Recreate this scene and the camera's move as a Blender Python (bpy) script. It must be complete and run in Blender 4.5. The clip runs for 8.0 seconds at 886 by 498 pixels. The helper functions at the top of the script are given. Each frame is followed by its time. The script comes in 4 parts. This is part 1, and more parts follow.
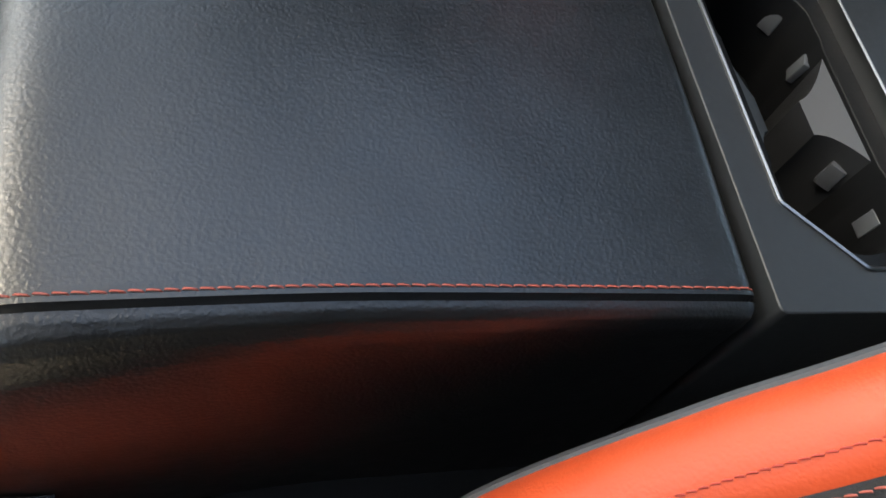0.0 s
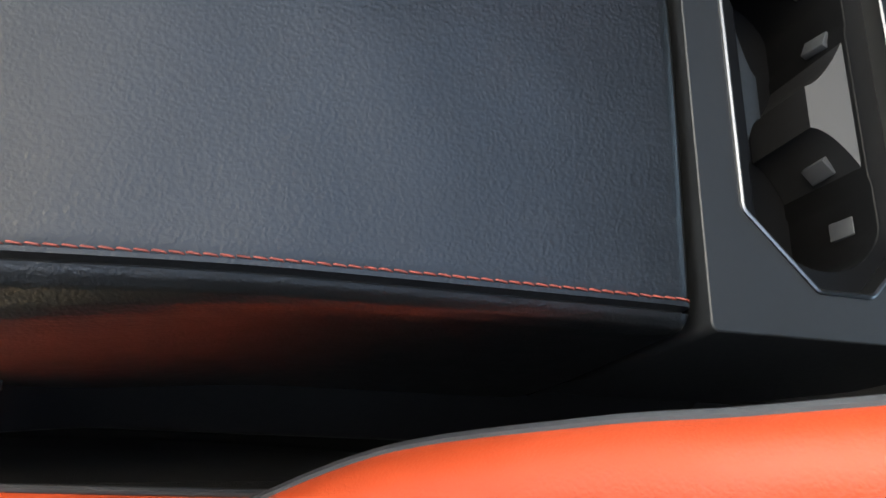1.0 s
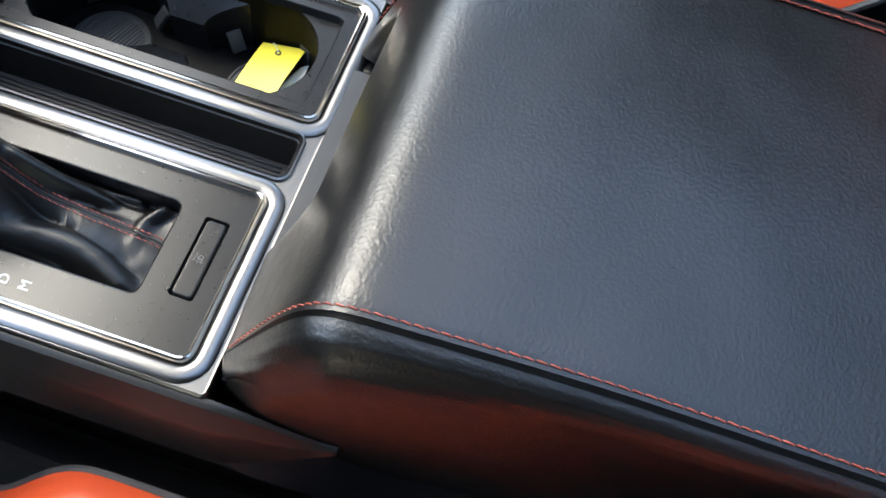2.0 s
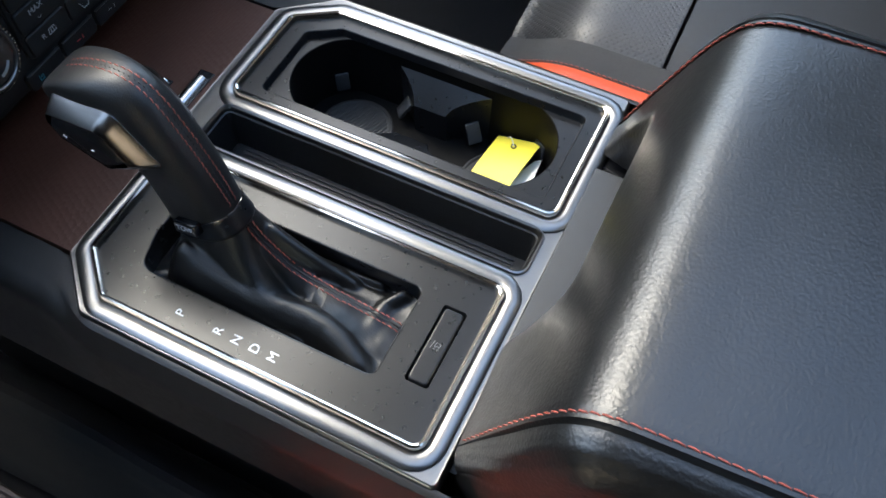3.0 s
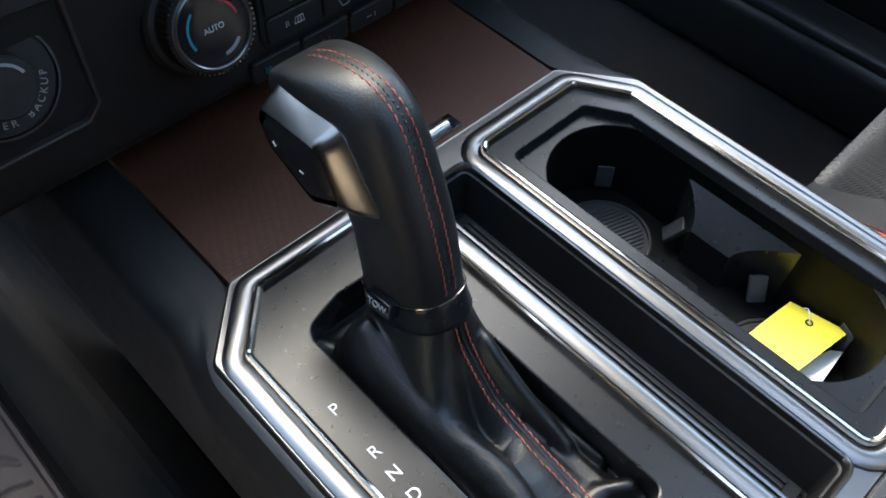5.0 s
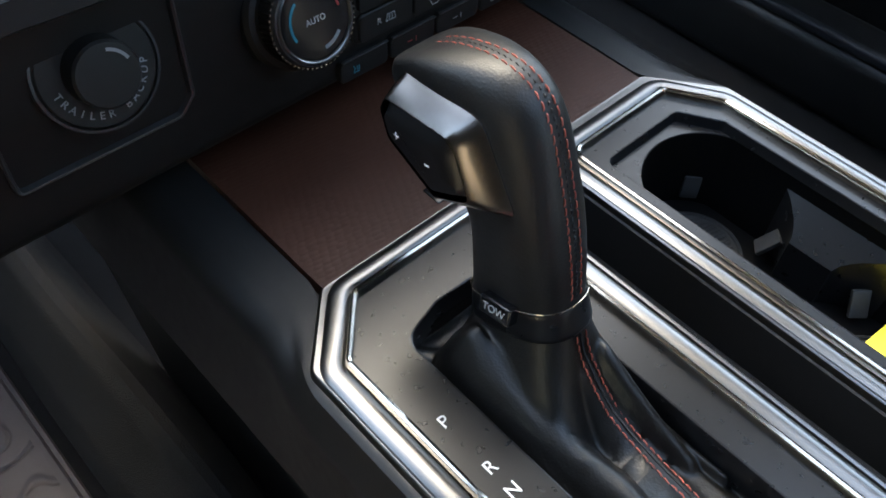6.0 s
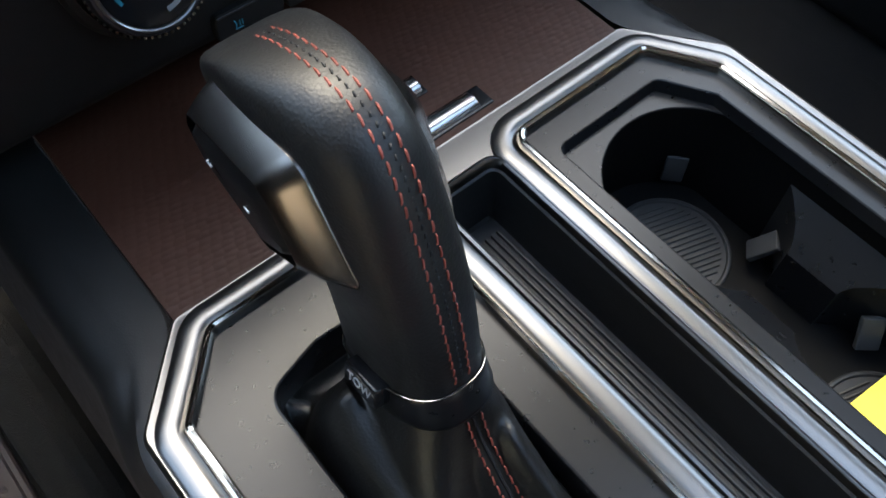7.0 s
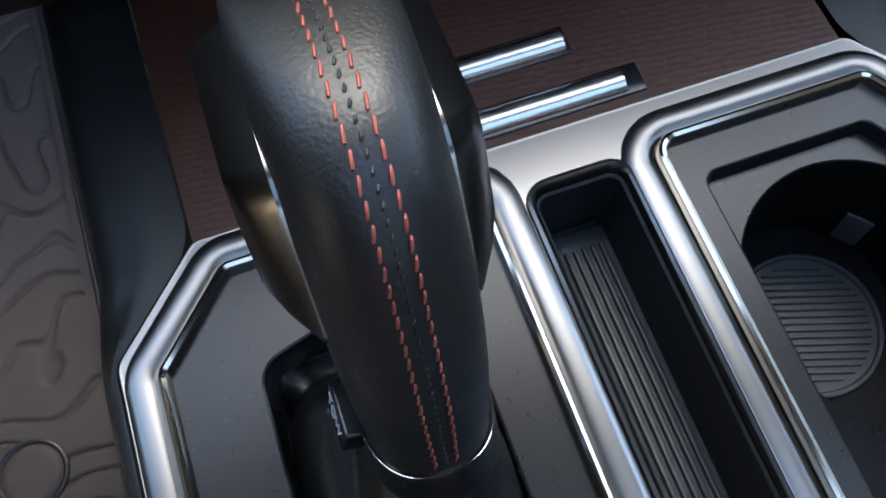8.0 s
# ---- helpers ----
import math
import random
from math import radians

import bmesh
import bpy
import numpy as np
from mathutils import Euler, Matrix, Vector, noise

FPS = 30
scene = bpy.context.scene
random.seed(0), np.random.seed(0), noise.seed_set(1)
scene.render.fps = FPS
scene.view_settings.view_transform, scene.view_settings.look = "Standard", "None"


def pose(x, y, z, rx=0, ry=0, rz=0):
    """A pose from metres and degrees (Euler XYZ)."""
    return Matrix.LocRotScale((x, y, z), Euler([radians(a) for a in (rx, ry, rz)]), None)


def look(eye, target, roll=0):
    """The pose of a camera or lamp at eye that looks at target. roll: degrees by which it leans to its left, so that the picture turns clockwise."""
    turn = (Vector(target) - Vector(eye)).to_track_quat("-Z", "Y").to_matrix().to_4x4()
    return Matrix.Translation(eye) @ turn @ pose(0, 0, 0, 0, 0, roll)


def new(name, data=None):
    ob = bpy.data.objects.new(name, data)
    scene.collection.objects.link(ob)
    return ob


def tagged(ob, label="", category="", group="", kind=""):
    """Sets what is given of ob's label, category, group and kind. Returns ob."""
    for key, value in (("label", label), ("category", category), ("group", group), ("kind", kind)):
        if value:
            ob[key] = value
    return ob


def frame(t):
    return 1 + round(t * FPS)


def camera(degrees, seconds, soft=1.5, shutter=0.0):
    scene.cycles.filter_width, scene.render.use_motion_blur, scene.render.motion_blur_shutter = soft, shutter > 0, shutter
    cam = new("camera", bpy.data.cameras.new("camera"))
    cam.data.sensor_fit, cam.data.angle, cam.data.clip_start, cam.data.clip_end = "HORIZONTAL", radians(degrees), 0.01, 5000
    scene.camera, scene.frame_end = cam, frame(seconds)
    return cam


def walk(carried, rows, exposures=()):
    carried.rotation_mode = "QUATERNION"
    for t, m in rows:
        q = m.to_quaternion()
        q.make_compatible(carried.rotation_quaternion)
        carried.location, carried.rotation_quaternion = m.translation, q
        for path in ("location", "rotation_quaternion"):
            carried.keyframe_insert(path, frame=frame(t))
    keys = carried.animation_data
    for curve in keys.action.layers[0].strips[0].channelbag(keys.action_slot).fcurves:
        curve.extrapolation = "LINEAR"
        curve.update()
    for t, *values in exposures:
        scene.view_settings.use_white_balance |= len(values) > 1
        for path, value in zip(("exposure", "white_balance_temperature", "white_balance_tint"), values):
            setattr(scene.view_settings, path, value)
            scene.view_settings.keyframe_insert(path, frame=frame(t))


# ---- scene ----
cam = camera(55.54, 8.0, soft=1.7)
PATH = [
    (0, (-0.3275, -0.1552, 0.8591), (-0.0849, -0.3087, 0.4498), 28.48),
    (0.3, (-0.3012, -0.1654, 0.8906), (-0.0941, -0.3185, 0.462), 35.25),
    (0.5, (-0.2862, -0.1788, 0.8915), (-0.0888, -0.312, 0.4519), 37.35),
    (0.7, (-0.269, -0.1663, 0.8818), (-0.1033, -0.3171, 0.4348), 47.20),
    (1, (-0.271, -0.2008, 0.8962), (-0.1121, -0.3366, 0.442), 43.84),
    (1.2, (-0.283, -0.2056, 0.9136), (-0.1101, -0.3221, 0.4592), 37.45),
    (1.5, (-0.2769, -0.1811, 0.9145), (-0.0739, -0.2671, 0.4657), 30.97),
    (1.7, (-0.2757, -0.1537, 0.9197), (-0.0677, -0.2128, 0.4689), 28.17),
    (2, (-0.3147, -0.1421, 0.9264), (-0.0875, -0.1239, 0.4814), 14.26),
    (2.2, (-0.3252, -0.131, 0.9294), (-0.0966, -0.0794, 0.4878), 9.12),
    (3.3, (-0.3224, -0.0703, 0.906), (-0.0878, 0.0643, 0.4855), -2.08),
    (3.5, (-0.3155, -0.0616, 0.8779), (-0.081, 0.0821, 0.4603), -2.15),
    (4, (-0.3074, -0.0229, 0.8627), (-0.0713, 0.1487, 0.4568), -0.40),
    (4.5, (-0.2965, 0.0038, 0.8505), (-0.0662, 0.205, 0.455), 2.36),
    (5, (-0.2722, 0.0286, 0.7964), (-0.0535, 0.2415, 0.4004), 2.93),
    (5.2, (-0.2831, 0.0411, 0.7821), (-0.0653, 0.2566, 0.387), 2.55),
    (6.3, (-0.3131, 0.0827, 0.7514), (-0.0811, 0.3041, 0.3679), 4.49),
    (6.5, (-0.2863, 0.0907, 0.7334), (-0.0656, 0.301, 0.337), 5.04),
    (7, (-0.1832, 0.1105, 0.7265), (-0.007, 0.3043, 0.3006), 2.28),
    (7.5, (-0.1557, 0.1333, 0.7113), (-0.0107, 0.3253, 0.273), 2.28),
    (8, (-0.1121, 0.1567, 0.6908), (-0.0491, 0.339, 0.2295), -0.50),
]
EXPOSURES = [(0.0, 3.1, 7700, 2), (1.0, 3.1, 7600, 2), (1.5, 3.2, 7100, 2), (2.2, 3.23, 6850, 2), (3.5, 3.24, 6800, 2), (5.0, 3.42, 7000, 2), (6.5, 3.5, 7800, 2), (7.5, 3.23, 7000, 2), (8.0, 3.2, 6750, 2)]
walk(cam, [(t, look(eye, target, roll)) for t, eye, target, roll in PATH], EXPOSURES)

# ---- light ----
world = bpy.data.worlds.new("sky")
scene.world = world
world.use_nodes = True
wn = world.node_tree.nodes
sky = wn.new("ShaderNodeTexSky")
sky.sky_type = "NISHITA"
sky.sun_disc = False
sky.sun_elevation, sky.sun_rotation = radians(49), radians(20)
sky.dust_density, sky.air_density = 1.8, 1.0
wn["Background"].inputs["Strength"].default_value = 0.15
world.node_tree.links.new(sky.outputs["Color"], wn["Background"].inputs["Color"])
sun = new("sun", bpy.data.lights.new("sun", "SUN"))
sun.data.energy, sun.data.angle, sun.data.color = 0.35, radians(30), (1.0, 0.98, 0.95)
sun.matrix_world = look((2.02, 5.54, 6.79), (0, 0, 0))


# ---- materials ----
def material(name, color, rough, metal=0.0, mottle=(12.0, 0.12), grain=None, cells=None, rough_var=0.08, spec=0.5,
             coat=0.0, tint=None):
    """mottle: scale and depth of a broad change of tone; grain, cells: scale and bump height in millimetres."""
    m = bpy.data.materials.new(name)
    m.use_nodes = True
    nt = m.node_tree
    n, l = nt.nodes, nt.links
    b = n["Principled BSDF"]
    b.inputs["Metallic"].default_value = metal
    b.inputs["Specular IOR Level"].default_value = spec
    b.inputs["Coat Weight"].default_value = coat
    b.inputs["Coat Roughness"].default_value = 0.12
    co = n.new("ShaderNodeTexCoord")
    broad = n.new("ShaderNodeTexNoise")
    broad.inputs["Scale"].default_value, broad.inputs["Detail"].default_value = mottle[0], 5.0
    l.new(co.outputs["Object"], broad.inputs["Vector"])
    mix = n.new("ShaderNodeMix")
    mix.data_type = "RGBA"
    lo = [c * (1 - mottle[1]) for c in color]
    hi = [min(1, c * (1 + mottle[1])) for c in (tint or color)]
    mix.inputs["A"].default_value, mix.inputs["B"].default_value = (*lo, 1), (*hi, 1)
    l.new(broad.outputs["Fac"], mix.inputs["Factor"])
    l.new(mix.outputs["Result"], b.inputs["Base Color"])
    fine = n.new("ShaderNodeTexNoise")
    fine.inputs["Scale"].default_value, fine.inputs["Detail"].default_value = mottle[0] * 9, 3.0
    l.new(co.outputs["Object"], fine.inputs["Vector"])
    rng = n.new("ShaderNodeMapRange")
    rng.inputs["To Min"].default_value = max(0.02, rough - rough_var)
    rng.inputs["To Max"].default_value = min(1, rough + rough_var)
    l.new(fine.outputs["Fac"], rng.inputs["Value"])
    l.new(rng.outputs["Result"], b.inputs["Roughness"])
    last = None
    for kind, spec_ in (("noise", grain), ("cells", cells)):
        if not spec_:
            continue
        if kind == "noise":
            tex = n.new("ShaderNodeTexNoise")
            tex.inputs["Detail"].default_value = 3.0
            out = tex.outputs["Fac"]
        else:
            tex = n.new("ShaderNodeTexVoronoi")
            tex.feature = "SMOOTH_F1"
            tex.inputs["Smoothness"].default_value = 0.6
            out = tex.outputs["Distance"]
            warp = n.new("ShaderNodeTexNoise")
            warp.inputs["Scale"].default_value = spec_[0] * 0.35
            add = n.new("ShaderNodeMixRGB")
            add.blend_type = "LINEAR_LIGHT"
            add.inputs["Fac"].default_value = 0.8 / spec_[0]
            l.new(co.outputs["Object"], warp.inputs["Vector"])
            l.new(co.outputs["Object"], add.inputs["Color1"])
            l.new(warp.outputs["Color"], add.inputs["Color2"])
            l.new(add.outputs["Color"], tex.inputs["Vector"])
        tex.inputs["Scale"].default_value = spec_[0]
        if kind == "noise":
            l.new(co.outputs["Object"], tex.inputs["Vector"])
        bump = n.new("ShaderNodeBump")
        bump.invert = kind == "cells"
        bump.inputs["Distance"].default_value = spec_[1] / 1000
        bump.inputs["Strength"].default_value = 1.0
        l.new(out, bump.inputs["Height"])
        if last:
            l.new(last.outputs["Normal"], bump.inputs["Normal"])
        last = bump
    if last:
        l.new(last.outputs["Normal"], b.inputs["Normal"])
    return m


LEATHER = material("black_leather", (0.0036, 0.0038, 0.0041), 0.365, spec=0.65, mottle=(9, 0.2), grain=(1300, 0.10), cells=(460, 0.18))
LEATHER_FINE = material("fine_black_leather", (0.0065, 0.0068, 0.0074), 0.46, mottle=(20, 0.2), grain=(900, 0.08), cells=(900, 0.10))
BOOT_LEATHER = material("soft_black_leather", (0.0034, 0.0034, 0.0036), 0.41, spec=0.5, mottle=(30, 0.2), grain=(900, 0.08), cells=(760, 0.10))
ORANGE = material("orange_leather", (0.43, 0.055, 0.018), 0.45, spec=0.35, mottle=(14, 0.08), grain=(900, 0.08), cells=(500, 0.14))
SUEDE = material("black_suede", (0.018, 0.018, 0.019), 0.85, mottle=(40, 0.3), grain=(1500, 0.25))
PIPING = material("black_piping", (0.03, 0.03, 0.033), 0.5, mottle=(40, 0.2), grain=(1200, 0.1))
THREAD = material("orange_thread", (0.27, 0.055, 0.036), 0.6, mottle=(200, 0.25), grain=(4000, 0.1))
RED_THREAD = material("dark_red_thread", (0.30, 0.022, 0.012), 0.6, mottle=(200, 0.25))
BLACK_THREAD = material("black_thread", (0.008, 0.008, 0.009), 0.7, mottle=(200, 0.2))
SATIN = material("satin_silver", (0.20, 0.197, 0.194), 0.29, metal=1.0, mottle=(25, 0.05), rough_var=0.012)
DARK_SATIN = material("dark_satin_paint", (0.032, 0.031, 0.032), 0.36, metal=0.35, mottle=(18, 0.12), grain=(2200, 0.05))
CHROME = material("bright_chrome", (0.66, 0.60, 0.52), 0.12, metal=1.0, mottle=(30, 0.03), rough_var=0.01)
BRONZE = material("smoked_chrome", (0.175, 0.16, 0.153), 0.24, metal=1.0, mottle=(30, 0.05), rough_var=0.01)
PANEL = material("black_satin_panel", (0.007, 0.0076, 0.009), 0.28, mottle=(20, 0.12), grain=(2600, 0.008), rough_var=0.02, spec=0.38)
PLASTIC = material("black_plastic", (0.009, 0.009, 0.0095), 0.45, mottle=(25, 0.2), grain=(1500, 0.08))
GREY_PLASTIC = material("dark_grey_plastic", (0.019, 0.021, 0.0245), 0.55, spec=0.4, mottle=(25, 0.15), grain=(1400, 0.30))
REAR_PLASTIC = material("black_grained_plastic", (0.0085, 0.0090, 0.0095), 0.48, mottle=(25, 0.15), grain=(1800, 0.10))
SIDE_PLASTIC = material("soft_dark_paint", (0.030, 0.0293, 0.029), 0.38, metal=0.5, mottle=(14, 0.2), grain=(1500, 0.10))
RUBBER = material("ribbed_rubber", (0.022, 0.023, 0.0245), 0.42, mottle=(60, 0.25), grain=(1200, 0.1))
MAT_RUBBER = material("floor_mat_rubber", (0.044, 0.032, 0.031), 0.62, mottle=(16, 0.2), grain=(700, 0.2))
CARPET = material("dark_carpet", (0.0046, 0.0037, 0.0035), 0.95, mottle=(30, 0.45), grain=(800, 1.6))
DASH = material("dashboard_plastic", (0.0058, 0.0050, 0.0047), 0.57, spec=0.30, mottle=(12, 0.2), grain=(1200, 0.12))
GLOSS = material("gloss_black", (0.008, 0.008, 0.009), 0.16, mottle=(20, 0.1), rough_var=0.04)
BAR_METAL = material("brushed_bright_metal", (0.62, 0.62, 0.62), 0.24, metal=1.0, mottle=(40, 0.05), rough_var=0.02)
ROCKER = material("black_rocker_plastic", (0.006, 0.006, 0.0065), 0.32, spec=0.5, mottle=(40, 0.15), grain=(1800, 0.05))
TAB_RUBBER = material("pale_grey_rubber", (0.032, 0.0335, 0.0355), 0.55, mottle=(40, 0.1), grain=(1500, 0.1))
# black plastic darkened further and dulled, standing in for shade inside the wells
SHADED_BLACK = material("shaded_black_plastic", (0.0035, 0.0035, 0.0037), 0.5, spec=0.10, mottle=(30, 0.2), grain=(1500, 0.06))
WHITE = material("white_print", (0.78, 0.78, 0.78), 0.5, mottle=(60, 0.05))
GREY_PRINT = material("grey_print", (0.20, 0.20, 0.205), 0.5, mottle=(60, 0.05))
PALE_PRINT = material("pale_grey_print", (0.42, 0.42, 0.42), 0.5, mottle=(60, 0.05))
BLUE = material("blue_print", (0.012, 0.17, 0.23), 0.4, mottle=(60, 0.05))
RED = material("red_print", (0.26, 0.02, 0.02), 0.4, mottle=(60, 0.05))
YELLOW = material("yellow_card", (0.95, 0.79, 0.07), 0.45, mottle=(30, 0.05), grain=(800, 0.05))
CARD = material("white_card", (0.8, 0.79, 0.75), 0.5, mottle=(30, 0.05))
HEADLINER = material("grey_headliner", (0.115, 0.115, 0.118), 0.9, mottle=(9, 0.1), grain=(500, 0.4))
# colour of the unseen ground, chosen to throw gold reflections into the cabin
BOUNCE_TAN = material("bounce_tan", (0.60, 0.44, 0.25), 0.85, mottle=(0.8, 0.15), grain=(60, 2.0))


def weave_material():
    """Brown moulded tray with a fine fish-scale relief in rows."""
    m = material("brown_textured_tray", (0.044, 0.015, 0.0085), 0.46, spec=0.3, mottle=(14, 0.3), tint=(0.058, 0.021, 0.0125))
    nt = m.node_tree
    n, l = nt.nodes, nt.links
    co = n.new("ShaderNodeTexCoord")
    mp = n.new("ShaderNodeMapping")
    mp.inputs["Rotation"].default_value = (0, 0, radians(14))
    mp.inputs["Scale"].default_value = (170, 330, 170)
    vor = n.new("ShaderNodeTexVoronoi")
    vor.inputs["Scale"].default_value, vor.inputs["Randomness"].default_value = 1.0, 0.35
    bump = n.new("ShaderNodeBump")
    bump.inputs["Distance"].default_value, bump.inputs["Strength"].default_value = 0.00040, 1.0
    l.new(co.outputs["Object"], mp.inputs["Vector"])
    l.new(mp.outputs["Vector"], vor.inputs["Vector"])
    l.new(vor.outputs["Distance"], bump.inputs["Height"])
    l.new(bump.outputs["Normal"], n["Principled BSDF"].inputs["Normal"])
    return m


TRAY = weave_material()


def perforated_material():
    """Black leather with rows of small punched holes."""
    m = material("perforated_leather", (0.019, 0.020, 0.0225), 0.45, mottle=(10, 0.2))
    nt = m.node_tree
    n, l = nt.nodes, nt.links
    co = n.new("ShaderNodeTexCoord")
    mp = n.new("ShaderNodeMapping")
    mp.inputs["Rotation"].default_value = (0, 0, radians(45))
    mp.inputs["Scale"].default_value = (210, 210, 0)
    vor = n.new("ShaderNodeTexVoronoi")
    vor.inputs["Scale"].default_value, vor.inputs["Randomness"].default_value = 1.0, 0.0
    rng = n.new("ShaderNodeMapRange")
    rng.inputs["From Min"].default_value, rng.inputs["From Max"].default_value = 0.18, 0.30
    bump = n.new("ShaderNodeBump")
    bump.inputs["Distance"].default_value = 0.0004
    mul = n.new("ShaderNodeMix")
    mul.data_type, mul.blend_type = "RGBA", "MULTIPLY"
    mul.inputs["Factor"].default_value = 0.22
    base = n["Principled BSDF"].inputs["Base Color"]
    src = base.links[0].from_socket
    l.new(co.outputs["Object"], mp.inputs["Vector"])
    l.new(mp.outputs["Vector"], vor.inputs["Vector"])
    l.new(vor.outputs["Distance"], rng.inputs["Value"])
    l.new(rng.outputs["Result"], bump.inputs["Height"])
    l.new(src, mul.inputs["A"])
    l.new(rng.outputs["Result"], mul.inputs["B"])
    l.new(mul.outputs["Result"], base)
    l.new(bump.outputs["Normal"], n["Principled BSDF"].inputs["Normal"])
    return m


PERFORATED = perforated_material()


def added_pane_glass():
    """Glass of the added roof pane: light passes, barely weakened and slightly blue, and the face shines."""
    m = bpy.data.materials.new("added_pane_glass")
    m.use_nodes = True
    n, l = m.node_tree.nodes, m.node_tree.links
    n.remove(n["Principled BSDF"])
    clear, gloss, mix = n.new("ShaderNodeBsdfTransparent"), n.new("ShaderNodeBsdfGlossy"), n.new("ShaderNodeMixShader")
    clear.inputs["Color"].default_value = (0.93, 0.94, 0.95, 1)
    gloss.inputs["Roughness"].default_value = 0.03
    mix.inputs["Fac"].default_value = 0.05
    l.new(clear.outputs["BSDF"], mix.inputs[1])
    l.new(gloss.outputs["BSDF"], mix.inputs[2])
    l.new(mix.outputs["Shader"], n["Material Output"].inputs["Surface"])
    return m


ADDED_GLASS = added_pane_glass()

# ---- mesh helpers ----
MID = -0.02      # centre line of the console
TOP = 0.40       # level of its panels


def thing(name, place, label, category, group="", kind=""):
    ob = new(name)
    ob.location = place
    ob.empty_display_size = 0.02
    return tagged(ob, label, category, group, kind)


def part(name, bm, mat, parent=None, label="", smooth=35):
    me = bpy.data.meshes.new(name)
    bm.to_mesh(me)
    bm.free()
    me.materials.append(mat)
    me.polygons.foreach_set("use_smooth", [True] * len(me.polygons))
    me.set_sharp_from_angle(angle=radians(smooth))
    ob = new(name, me)
    if parent:
        ob.parent = parent
        if parent.type == "EMPTY":
            ob.matrix_parent_inverse = Matrix.Translation(-parent.location)
    if label:
        ob["label"] = label
    return ob


def rounded(corners, r, n=5):
    """A closed outline with rounded corners. r: one radius or one for each corner."""
    out, k = [], len(corners)
    rs = r if isinstance(r, (list, tuple)) else [r] * k
    for i in range(k):
        p, a, b = Vector(corners[i]), Vector(corners[i - 1]), Vector(corners[(i + 1) % k])
        da, db = (a - p).normalized(), (b - p).normalized()
        half = da.angle(db) / 2
        cut = rs[i] / math.tan(half)
        mid = p + (da + db).normalized() * (rs[i] / math.sin(half))
        s, e = p + da * cut, p + db * cut
        a0 = math.atan2(s.y - mid.y, s.x - mid.x)
        a1 = math.atan2(e.y - mid.y, e.x - mid.x)
        d = (a1 - a0 + math.pi) % (2 * math.pi) - math.pi
        out += [(mid.x + rs[i] * math.cos(a0 + d * j / n), mid.y + rs[i] * math.sin(a0 + d * j / n)) for j in range(n + 1)]
    return out


def area(pts):
    return sum(pts[i - 1][0] * pts[i][1] - pts[i][0] * pts[i - 1][1] for i in range(len(pts))) / 2


def offset(pts, d):
    """A closed outline moved outwards by d."""
    s, k, out = (1 if area(pts) > 0 else -1), len(pts), []
    for i in range(k):
        p, a, b = Vector(pts[i]), Vector(pts[i - 1]), Vector(pts[(i + 1) % k])
        u, v = (p - a), (b - p)
        u = u.normalized() if u.length > 1e-9 else v.normalized()
        v = v.normalized() if v.length > 1e-9 else u
        n1, n2 = Vector((u.y, -u.x)) * s, Vector((v.y, -v.x)) * s
        m = (n1 + n2)
        m = m / max(0.3, m.length_squared / 2)
        out.append((p.x + m.x * d, p.y + m.y * d))
    return out


def band(bm, path, profile, closed=False):
    """Sweeps a profile of (outward offset, z) round a closed outline."""
    rows = [[bm.verts.new((x, y, z)) for x, y in offset(path, d)] for d, z in profile]
    pairs = list(zip(rows[:-1], rows[1:])) + ([(rows[-1], rows[0])] if closed else [])
    k = len(path)
    for a, b in pairs:
        for i in range(k):
            bm.faces.new((a[i - 1], a[i], b[i], b[i - 1]))
    bmesh.ops.recalc_face_normals(bm, faces=bm.faces)
    return bm


def plate(outer, holes, z0, z1):
    """A flat plate with holes, from z0 up to z1."""
    bm = bmesh.new()
    loops = []
    for z in (z1, z0):
        edges = []
        for pts in (outer, *holes):
            vs = [bm.verts.new((x, y, z)) for x, y in pts]
            edges += [bm.edges.new((vs[i - 1], vs[i])) for i in range(len(vs))]
            loops.append(vs)
        bmesh.ops.triangle_fill(bm, use_beauty=True, edges=edges, normal=(0, 0, 1))
    k = len(loops) // 2
    for a, b in zip(loops[:k], loops[k:]):
        for i in range(len(a)):
            bm.faces.new((a[i - 1], a[i], b[i], b[i - 1]))
    bmesh.ops.recalc_face_normals(bm, faces=bm.faces)
    return bm


def dome(outer, profile):
    """A solid plate with a shaped rim: profile of (inward offset, z) from the foot up to the top face."""
    bm = bmesh.new()
    rows = [[bm.verts.new((x, y, z)) for x, y in offset(outer, -d)] for d, z in profile]
    for a, b in zip(rows[:-1], rows[1:]):
        for i in range(len(a)):
            bm.faces.new((a[i - 1], a[i], b[i], b[i - 1]))
    rim = [bm.verts.new((x, y, profile[-1][1])) for x, y in offset(outer, -profile[-1][0] - 0.0005)]
    for i in range(len(rim)):
        bm.faces.new((rows[-1][i - 1], rows[-1][i], rim[i], rim[i - 1]))
    bm.faces.new(rim)
    bm.faces.new(rows[0])
    bmesh.ops.recalc_face_normals(bm, faces=bm.faces)
    return bm


